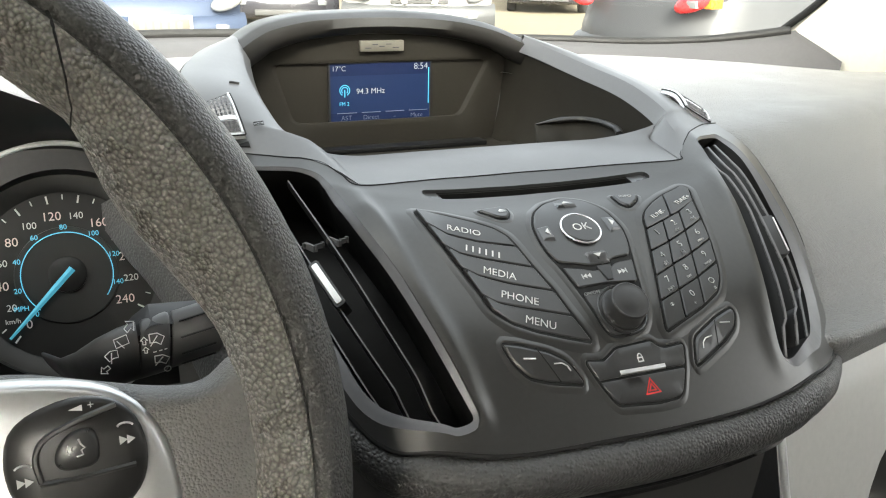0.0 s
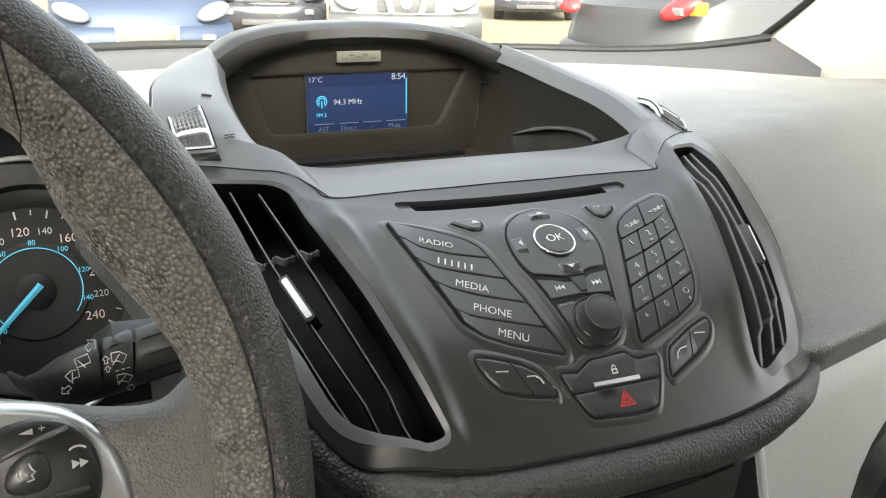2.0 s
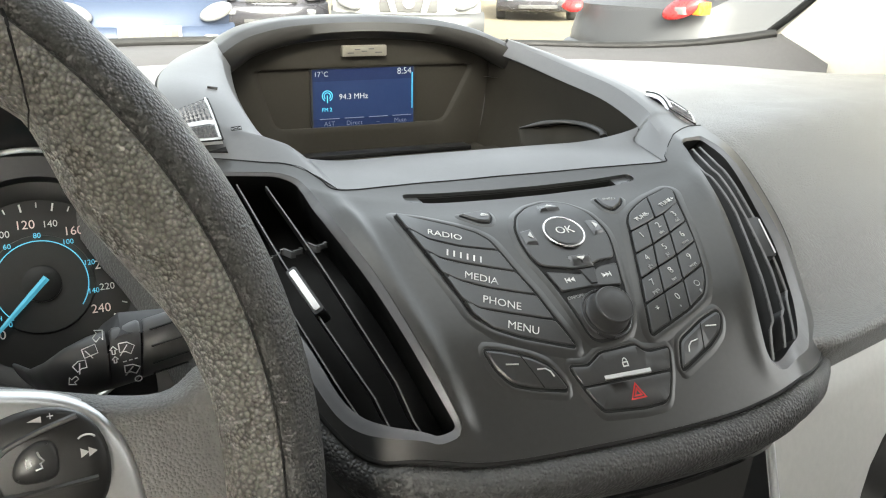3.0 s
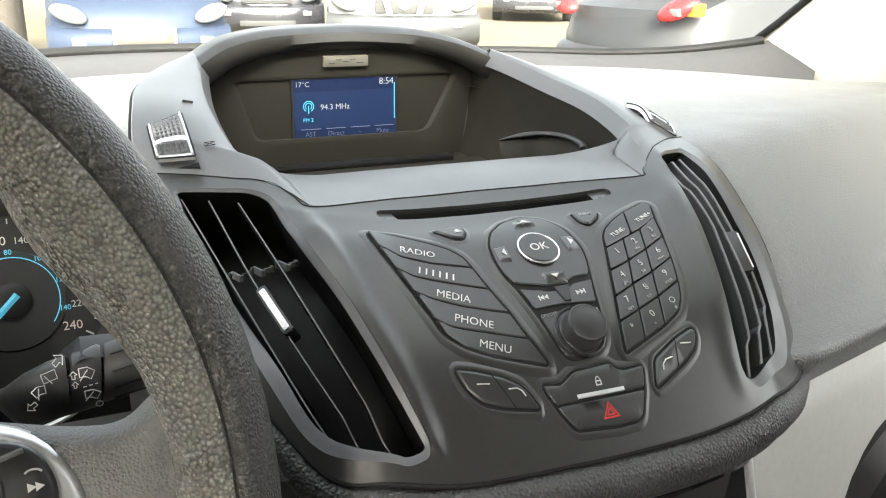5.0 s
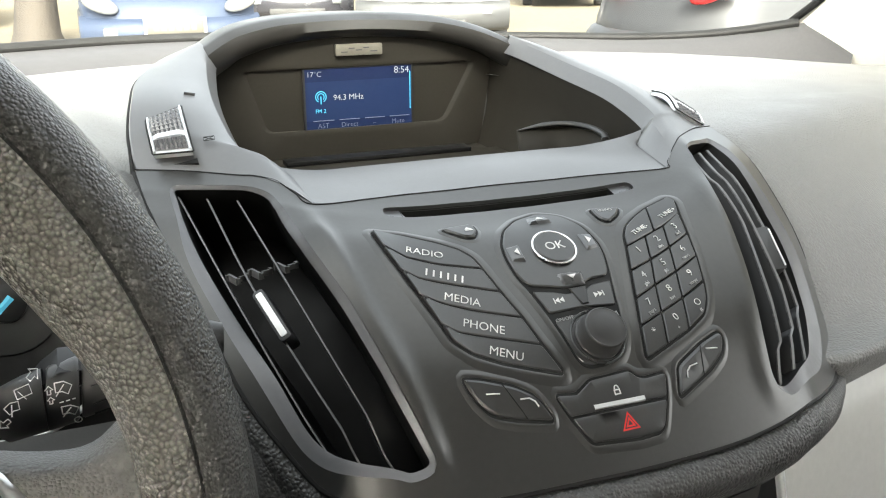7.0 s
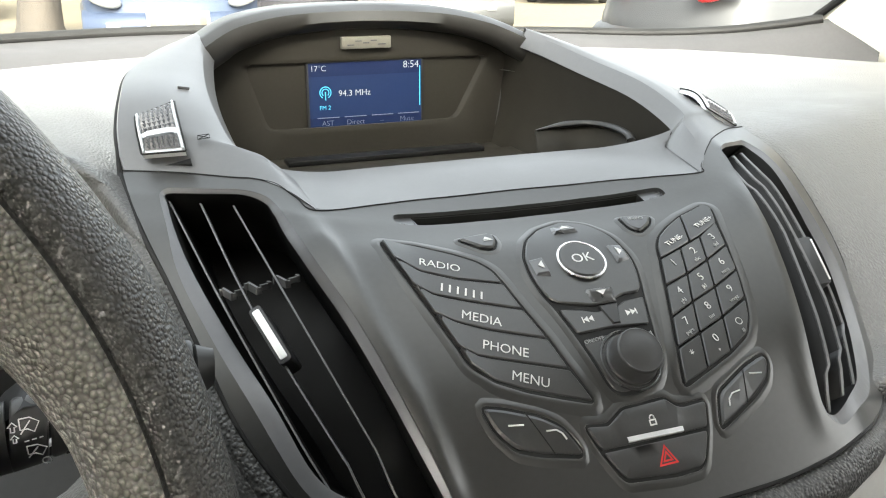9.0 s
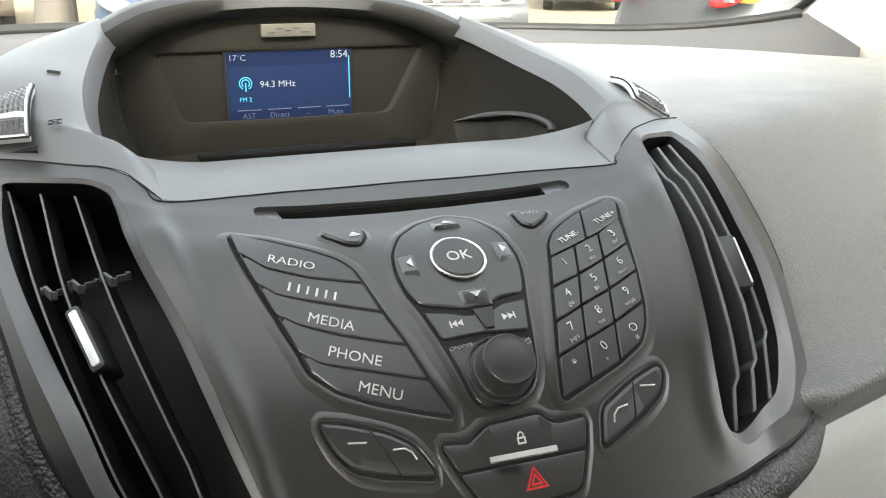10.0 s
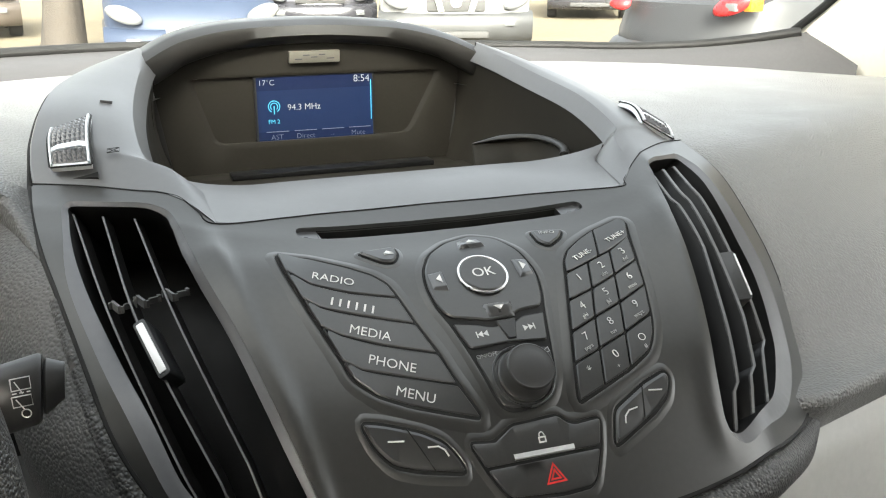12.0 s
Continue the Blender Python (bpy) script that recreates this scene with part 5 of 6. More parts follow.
# hood and side walls of the cluster
rows = []
slim = lambda a: 0.30 + 0.70 * max(0.0, math.sin(a)) ** 4
squash = lambda x: x * 0.82 if x > 0 else x
HOODLINE = ((0.075, 0.0), (0.077, 0.030), (0.081, 0.050), (0.085, 0.054), (0.090, 0.040), (0.095, 0.0))
for a in np.linspace(radians(-40), radians(90), 24):
    c, s = math.cos(a), math.sin(a)
    rows.append([DP @ Vector((squash((0.075 + (r - 0.075) * slim(a)) * c), (0.075 + (r - 0.075) * slim(a)) * s, z * (0.45 + 0.55 * slim(a)))) for r, z in HOODLINE])
for x in np.linspace(-0.01, -0.26, 10):
    rise = 0.020 * min(1, max(0, (0.0 - x) / 0.045))
    rows.append([DP @ Vector((x, r + (rise if r > 0.08 else 0), z)) for r, z in HOODLINE])
part("cluster_hood", Mesh().loft([r[:4] for r in rows]), M["black"], cluster, "black inner hood round the instruments", smooth=50)
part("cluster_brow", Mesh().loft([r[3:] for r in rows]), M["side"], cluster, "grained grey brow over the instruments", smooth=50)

# ---------------- steering wheel ----------------
wheel = thing("steering_wheel", (-0.390, -0.191, 0.976), "leather steering wheel with a pebbled grip, silver trim and controls", "steering wheel")
th = radians(17)
WP = Matrix(((1, 0, 0, -0.390), (0, math.sin(th), -math.cos(th), -0.191), (0, math.cos(th), math.sin(th), 0.976), (0, 0, 0, 1)))
RW = 0.1878


def rim_ring(phi, p0, p1, n, grow=0.0, grip=True):
    """Points of the rim's section at phi, from the angle p0 to p1 (0: outwards, 90: towards the driver)."""
    d = math.degrees(phi) % 360
    d = 180 - d if 90 < d < 270 else d
    bulge = 0.0
    if grip and 0 < d <= 90:
        bulge = float(np.interp(d, (10, 14, 18, 22, 26, 30, 34, 38, 42, 46, 70, 88), (0.0, 0.001, 0.0038, 0.0070, 0.0090, 0.0105, 0.0092, 0.0055, 0.0015, 0.003, 0.003, 0)))
    out = []
    for k in range(n):
        psi = radians(p0 + (p1 - p0) * k / (n - 1))
        c, s = math.cos(psi), math.sin(psi)
        r = 0.0168 * c * c + 0.0188 * s * s
        r += grow - 0.0026 * math.exp(-((math.degrees(psi) - 88) / 5) ** 2) + bulge * max(0.0, math.cos(psi - radians(208))) ** 2
        q = Vector(((RW + r * c) * math.cos(phi), (RW + r * c) * math.sin(phi), r * s))
        out.append(WP @ q)
    return out


part("rim", Mesh().loft([rim_ring(a, -180, 180, 48, 0.0, False) for a in np.linspace(0, math.tau, 145)]), M["leather_s"], wheel, "smooth leather rim with shade put into its dark tone", smooth=80)
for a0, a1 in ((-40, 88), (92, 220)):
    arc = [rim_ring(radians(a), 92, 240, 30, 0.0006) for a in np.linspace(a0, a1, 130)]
    part("grip", Mesh().loft(arc), M["leather"], wheel, "pebbled leather thumb grip with light put into its pale tone", smooth=80)
    line = []
    for psi in np.linspace(86, 235, 34):
        a = float(np.interp(psi, (86, 105, 125, 150, 175, 235), (49.0, 46.6, 44.2, 42.0, 41.2, 41.0)))
        line.append(rim_ring(radians(a if a0 < 90 else 180 - a), psi, psi + 1, 2, 0.0002)[0])
    part("grip_seam", tube(line, 0.0006, 6), M["gap"], wheel, "seam across the grip")


def slab(outline, z0, z1, dome=0.0, bevel=0.002):
    o = dense(outline, 0.008)
    v, t = fill(offset(o, bevel), [], 0.008)
    cx, cy = sum(p[0] for p in o) / len(o), sum(p[1] for p in o) / len(o)
    rad = max(math.hypot(p[0] - cx, p[1] - cy) for p in o)
    h = lambda x, y: z1 + dome * (1 - min(1, math.hypot(x - cx, y - cy) / rad) ** 2)
    m = Mesh().loft([[WP @ Vector((x, y, z0)) for x, y in o], [WP @ Vector((x, y, z1 - bevel)) for x, y in o], [WP @ Vector((x, y, h(x, y))) for x, y in offset(o, bevel)]], closed=True)
    return m.add([WP @ Vector((x, y, h(x, y))) for x, y in v], t)


for sd in (1, -1):
    sx = lambda pts: [(x * sd, y) for x, y in pts]
    part("spoke", slab(sx(rounded([(0.05, 0.034), (0.10, 0.036), (0.145, 0.0235), (0.160, 0.0225), (0.170, 0.032), (0.184, 0.03), (0.184, -0.055), (0.168, -0.075), (0.150, -0.050), (0.10, -0.045), (0.05, -0.05)], 0.012)), -0.016, 0.004, 0.002, 0.004), M["leather_m"], wheel, "dark leather spoke", smooth=60)
    part("spoke_trim", slab(sx(rounded([(0.06, 0.036), (0.105, 0.0355), (0.130, 0.030), (0.1430, 0.017), (0.1475, -0.006), (0.146, -0.040), (0.10, -0.044), (0.06, -0.044)], 0.014)), -0.004, 0.0085, 0.002, 0.0025), M["trim"], wheel, "satin silver spoke trim", smooth=60)
    pod = part("switch_pod", slab(sx(rounded([(0.1000, 0.024), (0.118, 0.0300), (0.1325, 0.026), (0.1385, 0.014), (0.1370, 0.000), (0.128, -0.0085), (0.113, -0.0095), (0.1000, -0.002), (0.0970, 0.011)], 0.012)), 0.006, 0.0125, 0.0022, 0.0015), M["black"], wheel, "round black switch pod", smooth=60)
    part("voice_button", slab(sx(rounded([(0.1110, 0.0110), (0.1135, 0.0175), (0.1195, 0.0205), (0.1240, 0.0190), (0.1240, 0.0085), (0.1140, 0.0080)], 0.004)), 0.010, 0.0158, 0.0005, 0.001), M["key"], pod, "dark button with a talking mark", smooth=60)
    for pts, z in (([(0.1075, 0.006), (0.1065, 0.013), (0.1095, 0.0185), (0.119, 0.0225), (0.130, 0.0255)], 0.0146), ([(0.107, 0.0055), (0.118, 0.0055), (0.134, 0.0065)], 0.0146)):
        part("pod_ridge", tube([WP @ Vector((x * sd, y, z)) for x, y in [tuple(q) for q in spline(pts, 16)]], 0.0009, 6), M["key"], pod)
    for x, y, kind in ((0.1195, 0.0262, "+"), (0.1190, -0.0045, "-")):
        p = WP @ pose(x * sd, y, 0.0150)
        part("volume_mark", flat([(-0.0026, -0.0002), (0.0012, -0.0009), (0.0012, 0.0009)], 0.0001, p), M["grey_print"], pod, smooth=0)
        words("volume_sign", kind, 0.0036, p @ pose(0.0036, 0.0003, 0), M["grey_print"], pod)
    for x, y in ((0.1320, 0.0165), (0.1030, 0.0090)):
        p = WP @ pose(x * sd, y, 0.0142)
        g = flat([(-0.0020, -0.0014), (0.0004, 0), (-0.0020, 0.0014)], 0.0001, p @ pose(0, -0.0022, 0))
        g2 = flat([(0.0002, -0.0014), (0.0026, 0), (0.0002, 0.0014)], 0.0001, p @ pose(0, -0.0022, 0))
        g.add(g2.v, g2.f)
        part("skip_mark", g, M["grey_print"], pod, smooth=0)
        part("call_mark", tube([p @ Vector((0.0024 * math.cos(a), 0.0016 + 0.0014 * math.sin(a), 0.0001)) for a in np.linspace(0.3, 2.8, 9)], 0.00035, 5), M["grey_print"], pod)
    p = WP @ pose(0.1182 * sd, 0.0142, 0.0164)
    part("talking_mark", tube([p @ Vector(q) for q in ((0.0005, 0.0032, 0), (0.0010, 0.0016, 0), (0.0020, 0.0004, 0), (0.0010, -0.0002, 0), (0.0014, -0.0016, 0), (-0.0004, -0.0020, 0))], 0.0003, 4), M["white"], pod)
    for r in (0.0014, 0.0026):
        part("talking_wave", tube([p @ Vector((-0.0002 - r * math.cos(a), 0.0003 + r * math.sin(a), 0)) for a in np.linspace(-0.6, 0.6, 6)], 0.00025, 4), M["white"], pod)
part("hub_pad", slab(circle(0.072, 48), -0.02, 0.012, 0.012, 0.006), M["leather_s"], wheel, "dark hub pad", smooth=60)
part("column_shroud", Mesh().loft([[WP @ Vector((0.055 * math.cos(a), 0.05 * math.sin(a), z)) for a in np.linspace(0, math.tau, 24, endpoint=False)] for z in (-0.02, -0.20)], closed=True), M["cabin"], wheel, "column shroud")

# ---------------- wiper stalk ----------------
stalk = thing("wiper_stalk", (-0.23, -0.10, 0.965), "black wiper stalk with white pictograms", "stalk")
axis_z = lambda x: 0.9800 + (x + 0.234) * 0.20
for name, x0, x1, r0, r1 in (("stalk_body", -0.2460, -0.2345, 0.0125, 0.0128), ("stalk_ring", -0.2335, -0.2125, 0.0122, 0.0122), ("stalk_cap", -0.2115, -0.1880, 0.0126, 0.0126), ("stalk_tip", -0.1875, -0.1805, 0.0100, 0.0072)):
    rows = []
    for k, (x, r) in enumerate(((x0, r0 * 0.94), (x0 + 0.001, r0), (x1 - 0.0012, r1), (x1, r1 * 0.93))):
        rows.append([Vector((x + 0.10 * r * math.sin(a), -0.100 - r * 0.78 * math.cos(a), axis_z(x) + r * math.sin(a))) for a in np.linspace(0, math.tau, 28, endpoint=False)])
    part(name, Mesh().loft(rows, closed=True, caps=True), M["stalk"], stalk, smooth=50)
rows = []
for k, (x, dy, z, r) in enumerate(((-0.2465, 0.0, 0.9775, 0.0122), (-0.2520, 0.002, 0.9755, 0.0124), (-0.2590, 0.008, 0.9705, 0.0120), (-0.2660, 0.020, 0.9620, 0.0110), (-0.2720, 0.045, 0.950, 0.0105), (-0.280, 0.09, 0.935, 0.0105))):
    lean = min(1, k * 0.22)
    rows.append([Vector((x - lean * 0.6 * r * math.sin(a), -0.100 + dy - r * 0.78 * math.cos(a), z + r * math.sin(a) * (1 - 0.25 * lean))) for a in np.linspace(0, math.tau, 28, endpoint=False)])
part("stalk_arm", Mesh().loft(rows, closed=True, caps=True), M["stalk"], stalk, smooth=50)
for a in (-0.9, -0.3, 0.3, 0.9):
    part("ring_ridge", tube([Vector((x, -0.100 - 0.0096 * math.cos(a), axis_z(x) + 0.0123 * math.sin(a))) for x in (-0.230, -0.2160)], 0.0005, 6), M["vane"], stalk)
shield = [(-0.2510, 0.9805), (-0.2470, 0.9850), (-0.2404, 0.9895), (-0.2205, 0.9885), (-0.2185, 0.9830), (-0.2433, 0.9835)]
part("stalk_fin", Mesh().loft([[Vector((x, y, z + dz)) for x, z in shield] for y, dz in ((-0.104, 0), (-0.106, 0.0005), (-0.090, 0.004))], closed=True, caps=True), M["vane"], stalk, "grey fin over the stalk", bevel=0.0006)
SHAPES = {
    "screen": [[(-1, 0.55), (0, 0.85), (1, 0.55), (0.7, -0.5), (0, -0.3), (-0.7, -0.5), (-1, 0.55)], [(-0.6, -0.9), (0.1, 0.55)]],
    "arrow": [[(-1, -0.4), (0, -0.4), (0, -1), (1, 0), (0, 1), (0, 0.4), (-1, 0.4), (-1, -0.4)]],
    "box": [[(-1, 0.6), (1, 0.6), (1, -0.6), (-1, -0.6), (-1, 0.6)], [(-0.6, 0.3), (0.1, -1.0)]],
    "ring": [[(0.6 * math.cos(a), 0.7 * math.sin(a)) for a in np.linspace(0, math.tau, 13)]],
    "dots": [[(-1, 0), (-0.5, 0)], [(-0.2, 0), (0.3, 0)], [(0.6, 0), (1, 0)]],
}


def icon(x, z, s, shape, turn=-12):
    r = 0.0126
    u = max(-0.95, min(0.95, (z - axis_z(x)) / r))
    p = Matrix(((1, 0, 0, x), (0, u * 0.78, -1, -0.1005 - r * 0.78 * math.sqrt(1 - u * u)), (0, 1, 0.6 * u, z), (0, 0, 0, 1))) @ pose(0, 0, 0, 0, 0, turn)
    for line in SHAPES[shape]:
        part("pictogram", tube([p @ Vector((a * s, b * s, 0)) for a, b in line], 0.00024, 4), M["white"], stalk)


for x, z, s, shape, turn in ((-0.2397, 0.9850, 0.0030, "screen", -14), (-0.2384, 0.9762, 0.0030, "screen", -14), (-0.2385, 0.9806, 0.0028, "dots", 8), (-0.2360, 0.9708, 0.0022, "ring", 0),
                             (-0.2443, 0.9850, 0.0014, "arrow", 90), (-0.2440, 0.9815, 0.0012, "arrow", 90), (-0.2490, 0.9902, 0.0022, "arrow", 40), (-0.2528, 0.9855, 0.0026, "box", 14),
                             (-0.2567, 0.9806, 0.0026, "screen", 20), (-0.2600, 0.9755, 0.0020, "arrow", 215),
                             (-0.1935, 0.9955, 0.0030, "box", 3), (-0.1935, 0.9900, 0.0030, "box", 3), (-0.1935, 0.9928, 0.0028, "dots", 3), (-0.1928, 0.9853, 0.0024, "ring", 0)):
    icon(x, z, s, shape, turn)

# ---------------- windscreen, pillars, cabin shell ----------------
TOPW = [(-0.60, -0.28, 1.43), (-0.30, -0.21, 1.47), (0, -0.19, 1.48), (0.30, -0.21, 1.47), (0.58, -0.28, 1.43)]
wb = [Vector(p) for p in spline([(-0.74, 0.40, 1.05)] + BASE[1:10] + [(0.640, 0.467, 1.045)], 40)]
wt = [Vector(p) for p in spline(TOPW, 40)]
screen_rows = [[a.lerp(b, s) + Vector((0, 0.03 * math.sin(s * math.pi), 0.03 * math.sin(s * math.pi))) for a, b in zip(wb, wt)] for s in np.linspace(0, 1, 10)]
ws = part("windscreen", Mesh().loft(screen_rows), M["glass"], None, smooth=80)
ws.visible_shadow = False
tagged(ws, "clear raked windscreen over the dashboard", "windscreen", kind="structure")
seal = part("windscreen_seal", tube([p + Vector((0, 0.002, 0.004 if p.x < 0.25 else 0.001)) for p in wb], (0.006, 0.008)), M["gap"], None)
tagged(seal, "black rubber seal along the windscreen's foot", "seal", kind="structure")
blade = part("wiper", tube(spline([(-0.55, 0.66, 1.016), (-0.25, 0.805, 1.020), (0.0, 0.84, 1.018), (0.12, 0.83, 1.012)], 24), (0.004, 0.003)), M["rubber"], None)
tagged(blade, "black rubber wiper parked at the windscreen's foot", "wiper")
for sd, base in ((1, (0.640, 0.467, 1.045)), (-1, (-0.72, 0.44, 1.045))):
    a0 = Vector(base)
    a1 = Vector((0.58 * sd, -0.28, 1.43))
    rows = []
    for s in np.linspace(-0.12, 1, 14):
        c = a0.lerp(a1, s) + Vector((0.02 * sd * math.sin(max(0, s) * math.pi), 0.03 * math.sin(max(0, s) * math.pi), 0.03 * math.sin(max(0, s) * math.pi)))
        rows.append([c + Vector((x * sd, y, z)) for x, y, z in ((0.0, 0.012, 0.0), (0.004, -0.01, -0.004), (0.022, -0.05, -0.022), (0.045, -0.10, -0.05), (0.09, -0.14, -0.09), (0.16, -0.16, -0.14), (0.19, -0.1, -0.12), (0.10, 0.03, 0.0))])
    pl = part("pillar_trim", Mesh().loft(rows, closed=True, caps=True), M["beige"], None, smooth=70)
    tagged(pl, "pale beige windscreen pillar trim", "pillar trim", kind="structure")
    edge = [r[0] + Vector((-0.002 * sd, 0.0, 0.0)) for r in rows[1:]]
    tagged(part("pillar_seal", tube(edge, (0.005, 0.005), 8), M["gap"], None), "black rubber seal along the pillar", "seal", kind="structure")
shell = Mesh()
shell.loft([[Vector((x, y, z)) for x, z in ((-0.62, 1.40), (-0.4, 1.47), (0, 1.49), (0.4, 1.47), (0.62, 1.40))] for y in (-0.19, -0.6, -1.2, -1.9)])
rf = part("ceiling", shell, M["roof"], None, smooth=70, solid=0.03)
tagged(rf, "pale cloth roof lining", "ceiling", kind="structure")
for sd, nm in ((-1, "wall_driver_door_and_block"), (1, "wall_passenger_door_and_block")):
    g = Mesh()
    g.box((0.74 if sd > 0 else -0.80, -1.9, 0.15), (0.80 if sd > 0 else -0.74, 0.8, 0.93))
    # Unseen panels across the window openings, added to block side light.
    for y0, y1 in (((-1.9, -0.62),) if sd > 0 else ((-0.88, -0.23), (-1.9, -1.15))):
        g.loft([[Vector((sd * x, y, z)) for y in (y0, y1)] for x, z in ((0.77, 0.93), (0.60, 1.43), (0.64, 1.43), (0.80, 0.93))], closed=False)
    w = part(nm, g, M["cabin"], None, smooth=0)
    tagged(w, "dark trimmed car door with added panels blocking light at its window", "door", kind="structure")
g = Mesh().box((-0.8, -1.98, 0.15), (0.8, -1.9, 1.02)).box((-0.8, -1.98, 1.40), (0.8, -1.9, 1.5)).box((-0.8, -1.98, 1.02), (-0.52, -1.9, 1.40)).box((0.52, -1.98, 1.02), (0.8, -1.9, 1.40))
tagged(part("wall_rear", g, M["cabin"], None, smooth=0), "dark tailgate trim round the rear window", "wall", kind="structure")
# Unseen pane; its tint is added to hold back light from behind.
rear_pane = part("rear_window", Mesh().box((-0.52, -1.945, 1.02), (0.52, -1.940, 1.40)), M["rear_dim"], None, smooth=0)
tagged(rear_pane, "unseen rear window glass, tinted to dim the light from behind", "window", kind="structure")
g = Mesh().box((-0.8, -1.9, 0.12), (0.8, 0.8, 0.16))
tagged(part("floor", g, M["cabin"], None, smooth=0), "dark carpeted cabin floor", "floor", kind="structure")
g = Mesh().box((-0.8, 0.8, 0.15), (0.8, 0.84, 0.98))
tagged(part("wall_front", g, M["cabin"], None, smooth=0), "dark bulkhead", "wall", kind="structure")
for x in (-0.38, 0.38):
    seat = thing("front_seat", (x, -0.75, 0.16), "dark cloth front seat", "seat", "front seats")
    part("seat_cushion", Mesh().box((x - 0.24, -0.95, 0.35), (x + 0.24, -0.50 if x > 0 else -0.62, 0.52)), M["cloth"], seat, bevel=0.05)
    part("seat_back", Mesh().box((x - 0.24, -1.12, 0.45), (x + 0.24, -0.96, 1.10)), M["cloth"], seat, bevel=0.05)
    part("headrest", Mesh().box((x - 0.12, -1.14, 1.13), (x + 0.12, -1.03, 1.32)), M["cloth"], seat, bevel=0.04)
    part("seat_base", Mesh().box((x - 0.2, -0.95, 0.16), (x + 0.2, -0.65, 0.36)), M["black"], seat)

# ---------------- outside ----------------
GZ0 = -0.12
g = Mesh().loft([[(x, y, GZ0) for x in (-900, -60, -12, 0, 12, 60, 900)] for y in (-900, -40, 0, 8, 16, 60, 900)])
tagged(part("ground", g, M["asphalt"], None, smooth=0), "sunlit dusty pale ground of the car park", "ground", kind="structure")
bonnet = Mesh().loft([[Vector((x, y, z - 0.06 * (x / 0.8) ** 2)) for x in np.linspace(-0.8, 0.8, 9)] for y, z in ((0.86, 0.93), (1.2, 0.93), (1.7, 0.86), (1.85, 0.70), (1.88, 0.3))])
tagged(part("own_bonnet", bonnet, M["paint_dark"], None, smooth=60), "dark bonnet in front of the windscreen", "bonnet", kind="structure")


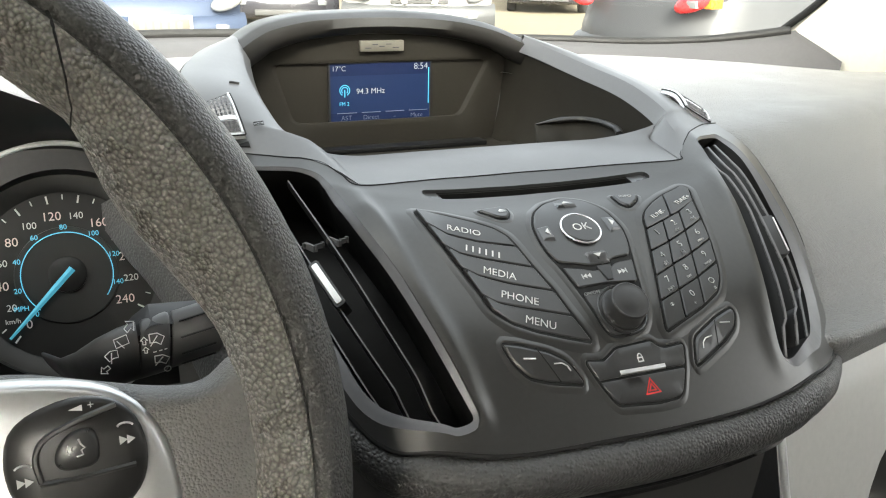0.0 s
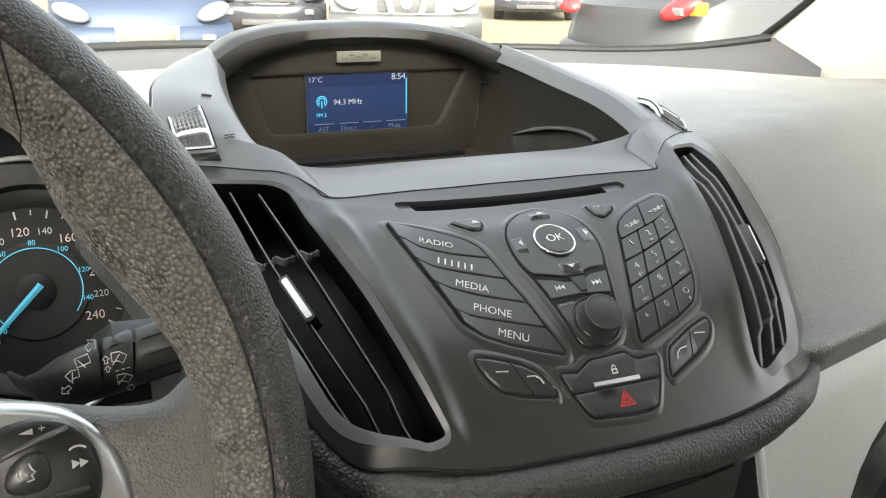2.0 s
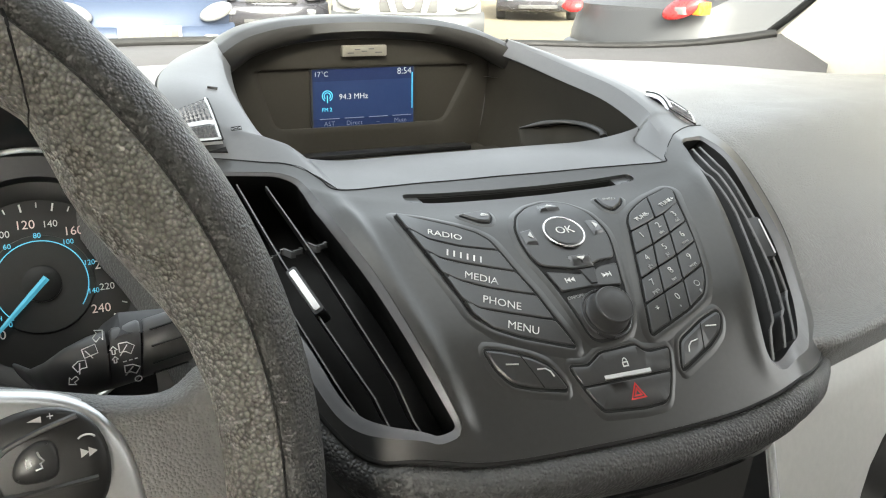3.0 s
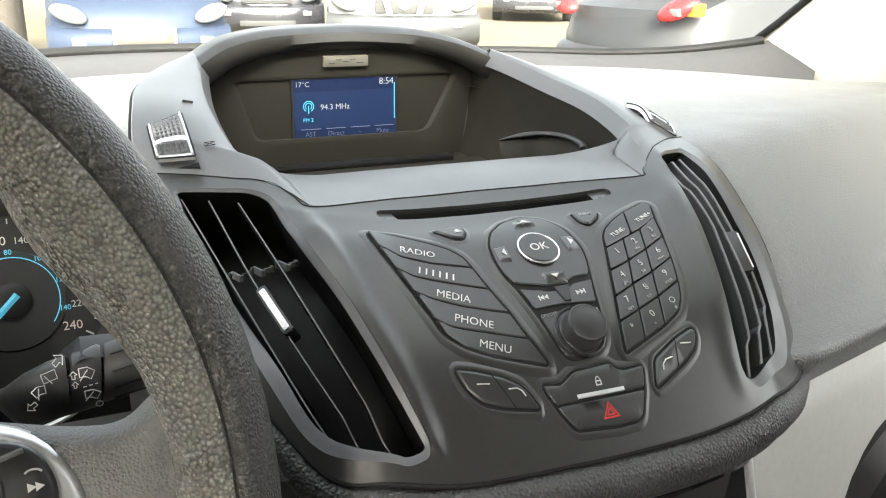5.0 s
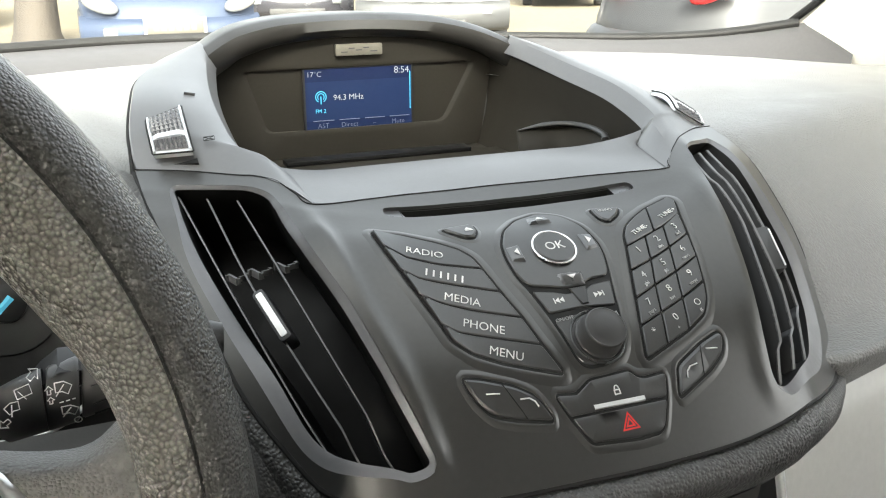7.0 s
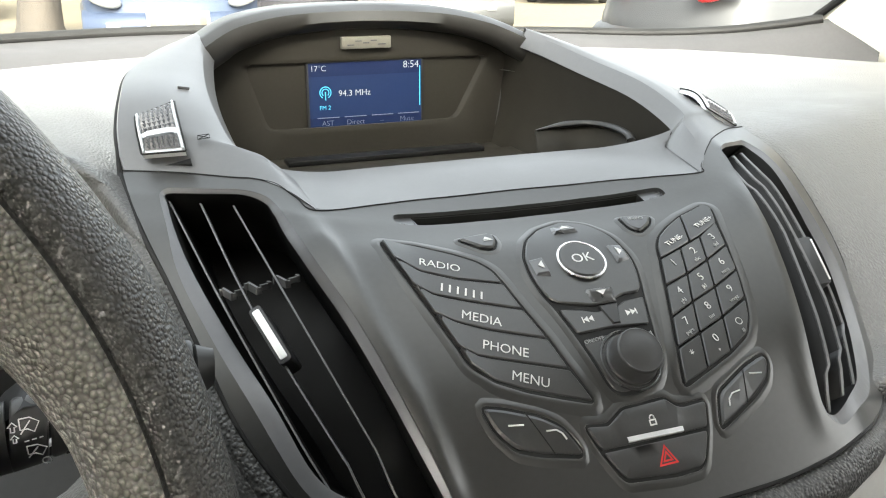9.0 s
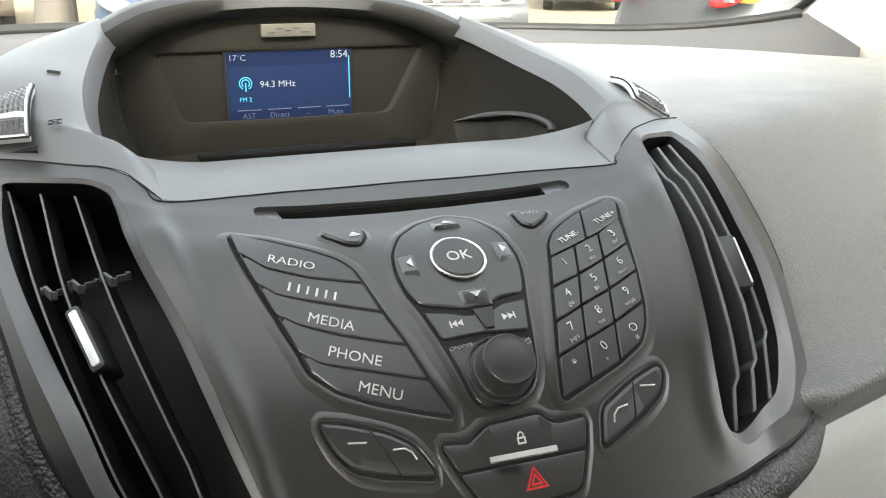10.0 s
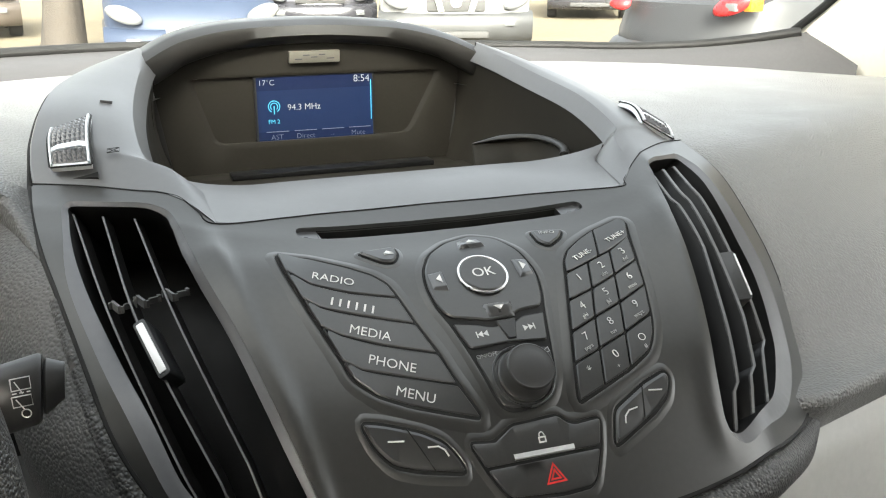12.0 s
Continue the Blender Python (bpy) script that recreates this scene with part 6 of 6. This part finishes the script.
def car(name, at, turn, paint, label, L=4.4, W=1.78, H=1.5, hood=0.95, tall=0.0, rear=False, bumper=None, grille=True, plate_m=None):
    """A parked car whose front (or rear) end looks along -y before it is turned."""
    c = thing(name, (at[0], at[1], GZ0), label, "car", "parked cars")
    T = Matrix.Translation((at[0], at[1], GZ0)) @ pose(0, 0, 0, 0, 0, turn)
    w = W / 2
    prof = [(0.0, 0.34, 0.80), (-0.04, 0.50, 0.90), (0.0, 0.66, 0.93), (0.10, hood - 0.12, 0.95), (0.35, hood - 0.03, 0.98), (1.15, hood + 0.05, 1.0), (L - 0.9, hood + 0.06, 1.0), (L - 0.05, hood - 0.02, 0.96), (L, 0.6, 0.92), (L, 0.34, 0.85)]
    rows = []
    for y, z, k in prof:
        rows.append([T @ Vector((w * k * sx, y + 0.22 * abs(sx) ** 3 * (1 if y < L / 2 else -1) * (y < 0.5 or y > L - 0.6), max(0.30, z - (0.10 if abs(sx) == 1 else 0) * (z > 0.7)))) for sx in (-1, -0.9, -0.6, -0.3, 0, 0.3, 0.6, 0.9, 1)])
    body = Mesh().loft(rows)
    for sx in (0, 8):
        edge = [r[sx] for r in rows]
        body.loft([edge, [Vector((p.x, p.y, GZ0 + 0.28)) for p in edge]])
    part("body", body, paint, c, smooth=40)
    cab = [(1.05, hood + 0.03, 0.92), (1.75, H, 0.74), (L - 1.5, H, 0.74), (L - 0.55, hood + 0.05, 0.90)]
    if rear:
        cab = [(0.45, hood + 0.02, 0.90), (0.95, H, 0.74), (L - 2.2, H, 0.74), (L - 1.2, hood + 0.05, 0.92)]
    part("cabin_glass", Mesh().loft([[T @ Vector((w * k * sx, y, z)) for sx in (-1, -0.5, 0, 0.5, 1)] for y, z, k in cab]), M["carglass"], c, smooth=30)
    roof = [[T @ Vector((w * k * sx, y, z + 0.02)) for sx in (-1, -0.5, 0, 0.5, 1)] for y, z, k in cab[1:3]]
    part("roof", Mesh().loft(roof), paint, c, solid=0.03)
    part("cabin_side", Mesh().loft([[T @ Vector((s * w * k, y, z)) for y, z, k in cab] for s in (-1, 1)]), M["carglass"], c, smooth=0)
    for sx in (-1, 1):
        for y in (0.85, L - 0.85):
            hub = T @ Vector((sx * (w - 0.10), y, 0.33))
            side = (T.to_3x3() @ Vector((1, 0, 0))) * sx
            fw = T.to_3x3() @ Vector((0, 1, 0))
            ring = lambda r, o: [hub + side * o + fw * (r * math.cos(k * math.tau / 28)) + Vector((0, 0, r * math.sin(k * math.tau / 28))) for k in range(28)]
            wh = part("wheel", Mesh().loft([ring(0.19, -0.1), ring(0.31, -0.1), ring(0.33, -0.06), ring(0.33, 0.08), ring(0.31, 0.11), ring(0.21, 0.115)], closed=True), M["rubber"], c, "black tyre")
            part("rim", Mesh().loft([ring(0.21, 0.10), ring(0.19, 0.07), ring(0.06, 0.09), ring(0.001, 0.09)], closed=True), M["bumper"], wh)
        lz = 0.70 if not rear else 0.90
        lm = Mesh()
        rows = []
        for k, bulge in ((1.0, 0.03), (1.0, 0.0), (0.82, -0.035), (0.5, -0.052), (0.02, -0.058)):
            row = []
            for q in range(18):
                a = q * math.tau / 18
                u, v = 0.17 * k * math.cos(a), 0.085 * k * math.sin(a)
                x = w * 0.76 + u
                row.append(T @ Vector((sx * x, bulge + 0.25 * max(0.0, x / w - 0.45) ** 2 + 0.4 * v + 0.02, lz + 0.02 + v + 0.28 * u)))
            rows.append(row)
        lm.loft(rows, closed=True)
        part("tail_lamp" if rear else "headlight", lm, M["tail"] if rear else M["lamp"], c, "red tail lamp" if rear else "clear headlight", smooth=60)
        if rear:
            am = Mesh().box((sx * w * 0.80 - 0.05, -0.02, lz - 0.03), (sx * w * 0.80 + 0.05, 0.10, lz + 0.03), T)
            part("reversing_lamp", am, M["lamp"], c, bevel=0.01)
            part("indicator", Mesh().box((sx * w * 0.92 - 0.04, 0.06, lz - 0.03), (sx * w * 0.92 + 0.03, 0.2, lz + 0.07), T), M["amber"], c, bevel=0.01)
        else:
            part("fog_lamp", Mesh().box((sx * w * 0.68 - 0.07, -0.05, 0.42), (sx * w * 0.68 + 0.07, 0.05, 0.50), T), M["lamp"], c, bevel=0.02)
    bp = Mesh().loft([[T @ Vector((w * sx, dy + 0.24 * abs(sx) ** 3, z)) for sx in np.linspace(-0.99, 0.99, 17)] for dy, z in ((0.10, 0.20), (-0.03, 0.24), (-0.08, 0.34), (-0.10, 0.44), (-0.085, 0.52), (-0.04, 0.57), (0.05, 0.60))])
    part("bumper", bp, bumper or paint, c, smooth=60)
    if not rear:
        part("air_intake", Mesh().box((-0.42, -0.115, 0.27), (0.42, -0.05, 0.36), T), M["rubber"], c, "dark lower air intake", bevel=0.02)
    if grille and not rear:
        part("grille", Mesh().box((-0.38, -0.06, 0.60), (0.38, 0.06, 0.80), T), M["rubber"], c, "dark grille", bevel=0.02)
        part("badge", turned(T @ pose(0, -0.075, 0.72, 90, 0, 0), ((0.07, 0), (0.07, 0.012), (0.001, 0.015)), 24), M["chrome"], c, "round chrome badge")
    if plate_m:
        pz = 0.44 if not rear else 0.75
        part("plate_frame", Mesh().box((-0.30, -0.165, pz - 0.03), (0.30, -0.10, pz + 0.16), T), M["paint_white"], c, "pale plate surround", bevel=0.01)
        pp = part("number_plate", Mesh().box((-0.27, -0.175, pz), (0.27, -0.13, pz + 0.13), T), plate_m, c, "dusty plate with plain bars", bevel=0.008)
        g = Mesh()
        for k in range(6):
            g.box((-0.21 + k * 0.072, -0.178, pz + 0.03), (-0.16 + k * 0.072, -0.1745, pz + 0.10), T)
        part("plate_bars", g, M["bumper"], pp, smooth=0)
    return c, T, w


car("blue_hatchback", (0.79, 9.0), -2, M["paint_blue"], "blue hatchback parked facing the windscreen", hood=0.93, plate_m=M["plate"], grille=False)
pick, T, w = car("white_pickup", (4.22, 10.6), -20, M["paint_white"], "white pickup with a grey bumper and barred grille", L=5.0, W=2.05, H=1.75, hood=1.12, bumper=M["bumper"])
for sx in (-1, 1):
    strut = [(sx * 0.15, 0.60), (sx * 0.23, 0.60), (sx * 0.36, 1.02), (sx * 0.27, 1.02)]
    part("grille_strut", Mesh().loft([[T @ Vector((x, y, z)) for x, z in strut] for y in (-0.03, -0.11)], closed=True, caps=True), M["paint_white"], pick, "slanted white grille strut", bevel=0.012)
car("dark_suv", (3.1, 13.4), -12, M["paint_dark"], "dark parked car behind the pickup", H=1.7, hood=1.05)
car("grey_estate", (4.25, 6.0), -80, M["paint_silver"], "grey car with red tail lamps seen from behind", rear=True, hood=1.02, W=1.72)
car("red_car", (9.3, 8.6), -40, M["paint_red"], "dull red car beside the grey one", hood=1.0)
car("dark_truck", (9.8, 16.9), -28, M["paint_dark"], "far dark truck across the lot", L=5.4, H=1.9, hood=1.2)
car("brown_car", (-2.1, 15.6), 7, M["paint_brown"], "brown car parked far across the lot", L=3.8, H=1.6, hood=1.0)
tree = thing("tree", (-0.58, 12.9, GZ0), "thick rough-barked tree at the edge of the lot", "tree")
rows = []
for z, r in ((-0.05, 0.36), (0.15, 0.29), (0.6, 0.25), (1.4, 0.22), (2.4, 0.18), (3.4, 0.10)):
    rows.append([Vector((-0.58 + 0.05 * z + r * (1 + 0.10 * math.sin(5 * a + z * 2)) * math.cos(a), 13.0 + r * (1 + 0.10 * math.sin(3 * a - z)) * math.sin(a), GZ0 + z)) for a in np.linspace(0, math.tau, 18, endpoint=False)])
part("trunk", Mesh().loft(rows, closed=True), M["bark"], tree, smooth=60)
rnd = random.Random(4)
leaves = Mesh()
for k in range(5):
    a = k * math.tau / 5
    tip = Vector((-0.45 + 1.5 * math.cos(a), 13.0 + 1.5 * math.sin(a), GZ0 + 3.9 + 0.3 * (k % 2)))
    part("limb", tube([(-0.47, 12.95, GZ0 + 2.3 + 0.1 * k), (-0.45 + 0.7 * math.cos(a), 13.0 + 0.7 * math.sin(a), GZ0 + 3.2), tuple(tip)], lambda s: (0.09 - 0.07 * s, 0.09 - 0.07 * s), 8), M["bark"], tree)
    for _ in range(160):
        c = tip + Vector((rnd.gauss(0, 0.6), rnd.gauss(0, 0.6), rnd.gauss(0.1, 0.4)))
        u, v = (Vector((rnd.gauss(0, 1), rnd.gauss(0, 1), rnd.gauss(0, 1))).normalized() * 0.11 for _ in range(2))
        leaves.add([c - u, c + v * 0.5, c + u, c - v * 0.5], [(0, 1, 2, 3)])
part("crown", leaves, M["leaf"], tree, "loose green crown", smooth=0)
w1 = Mesh().box((-30, 34, GZ0), (40, 34.4, 4.5))
tagged(part("backdrop", w1, M["wall"], None, smooth=0), "pale rendered wall behind the car park", "wall", kind="structure")
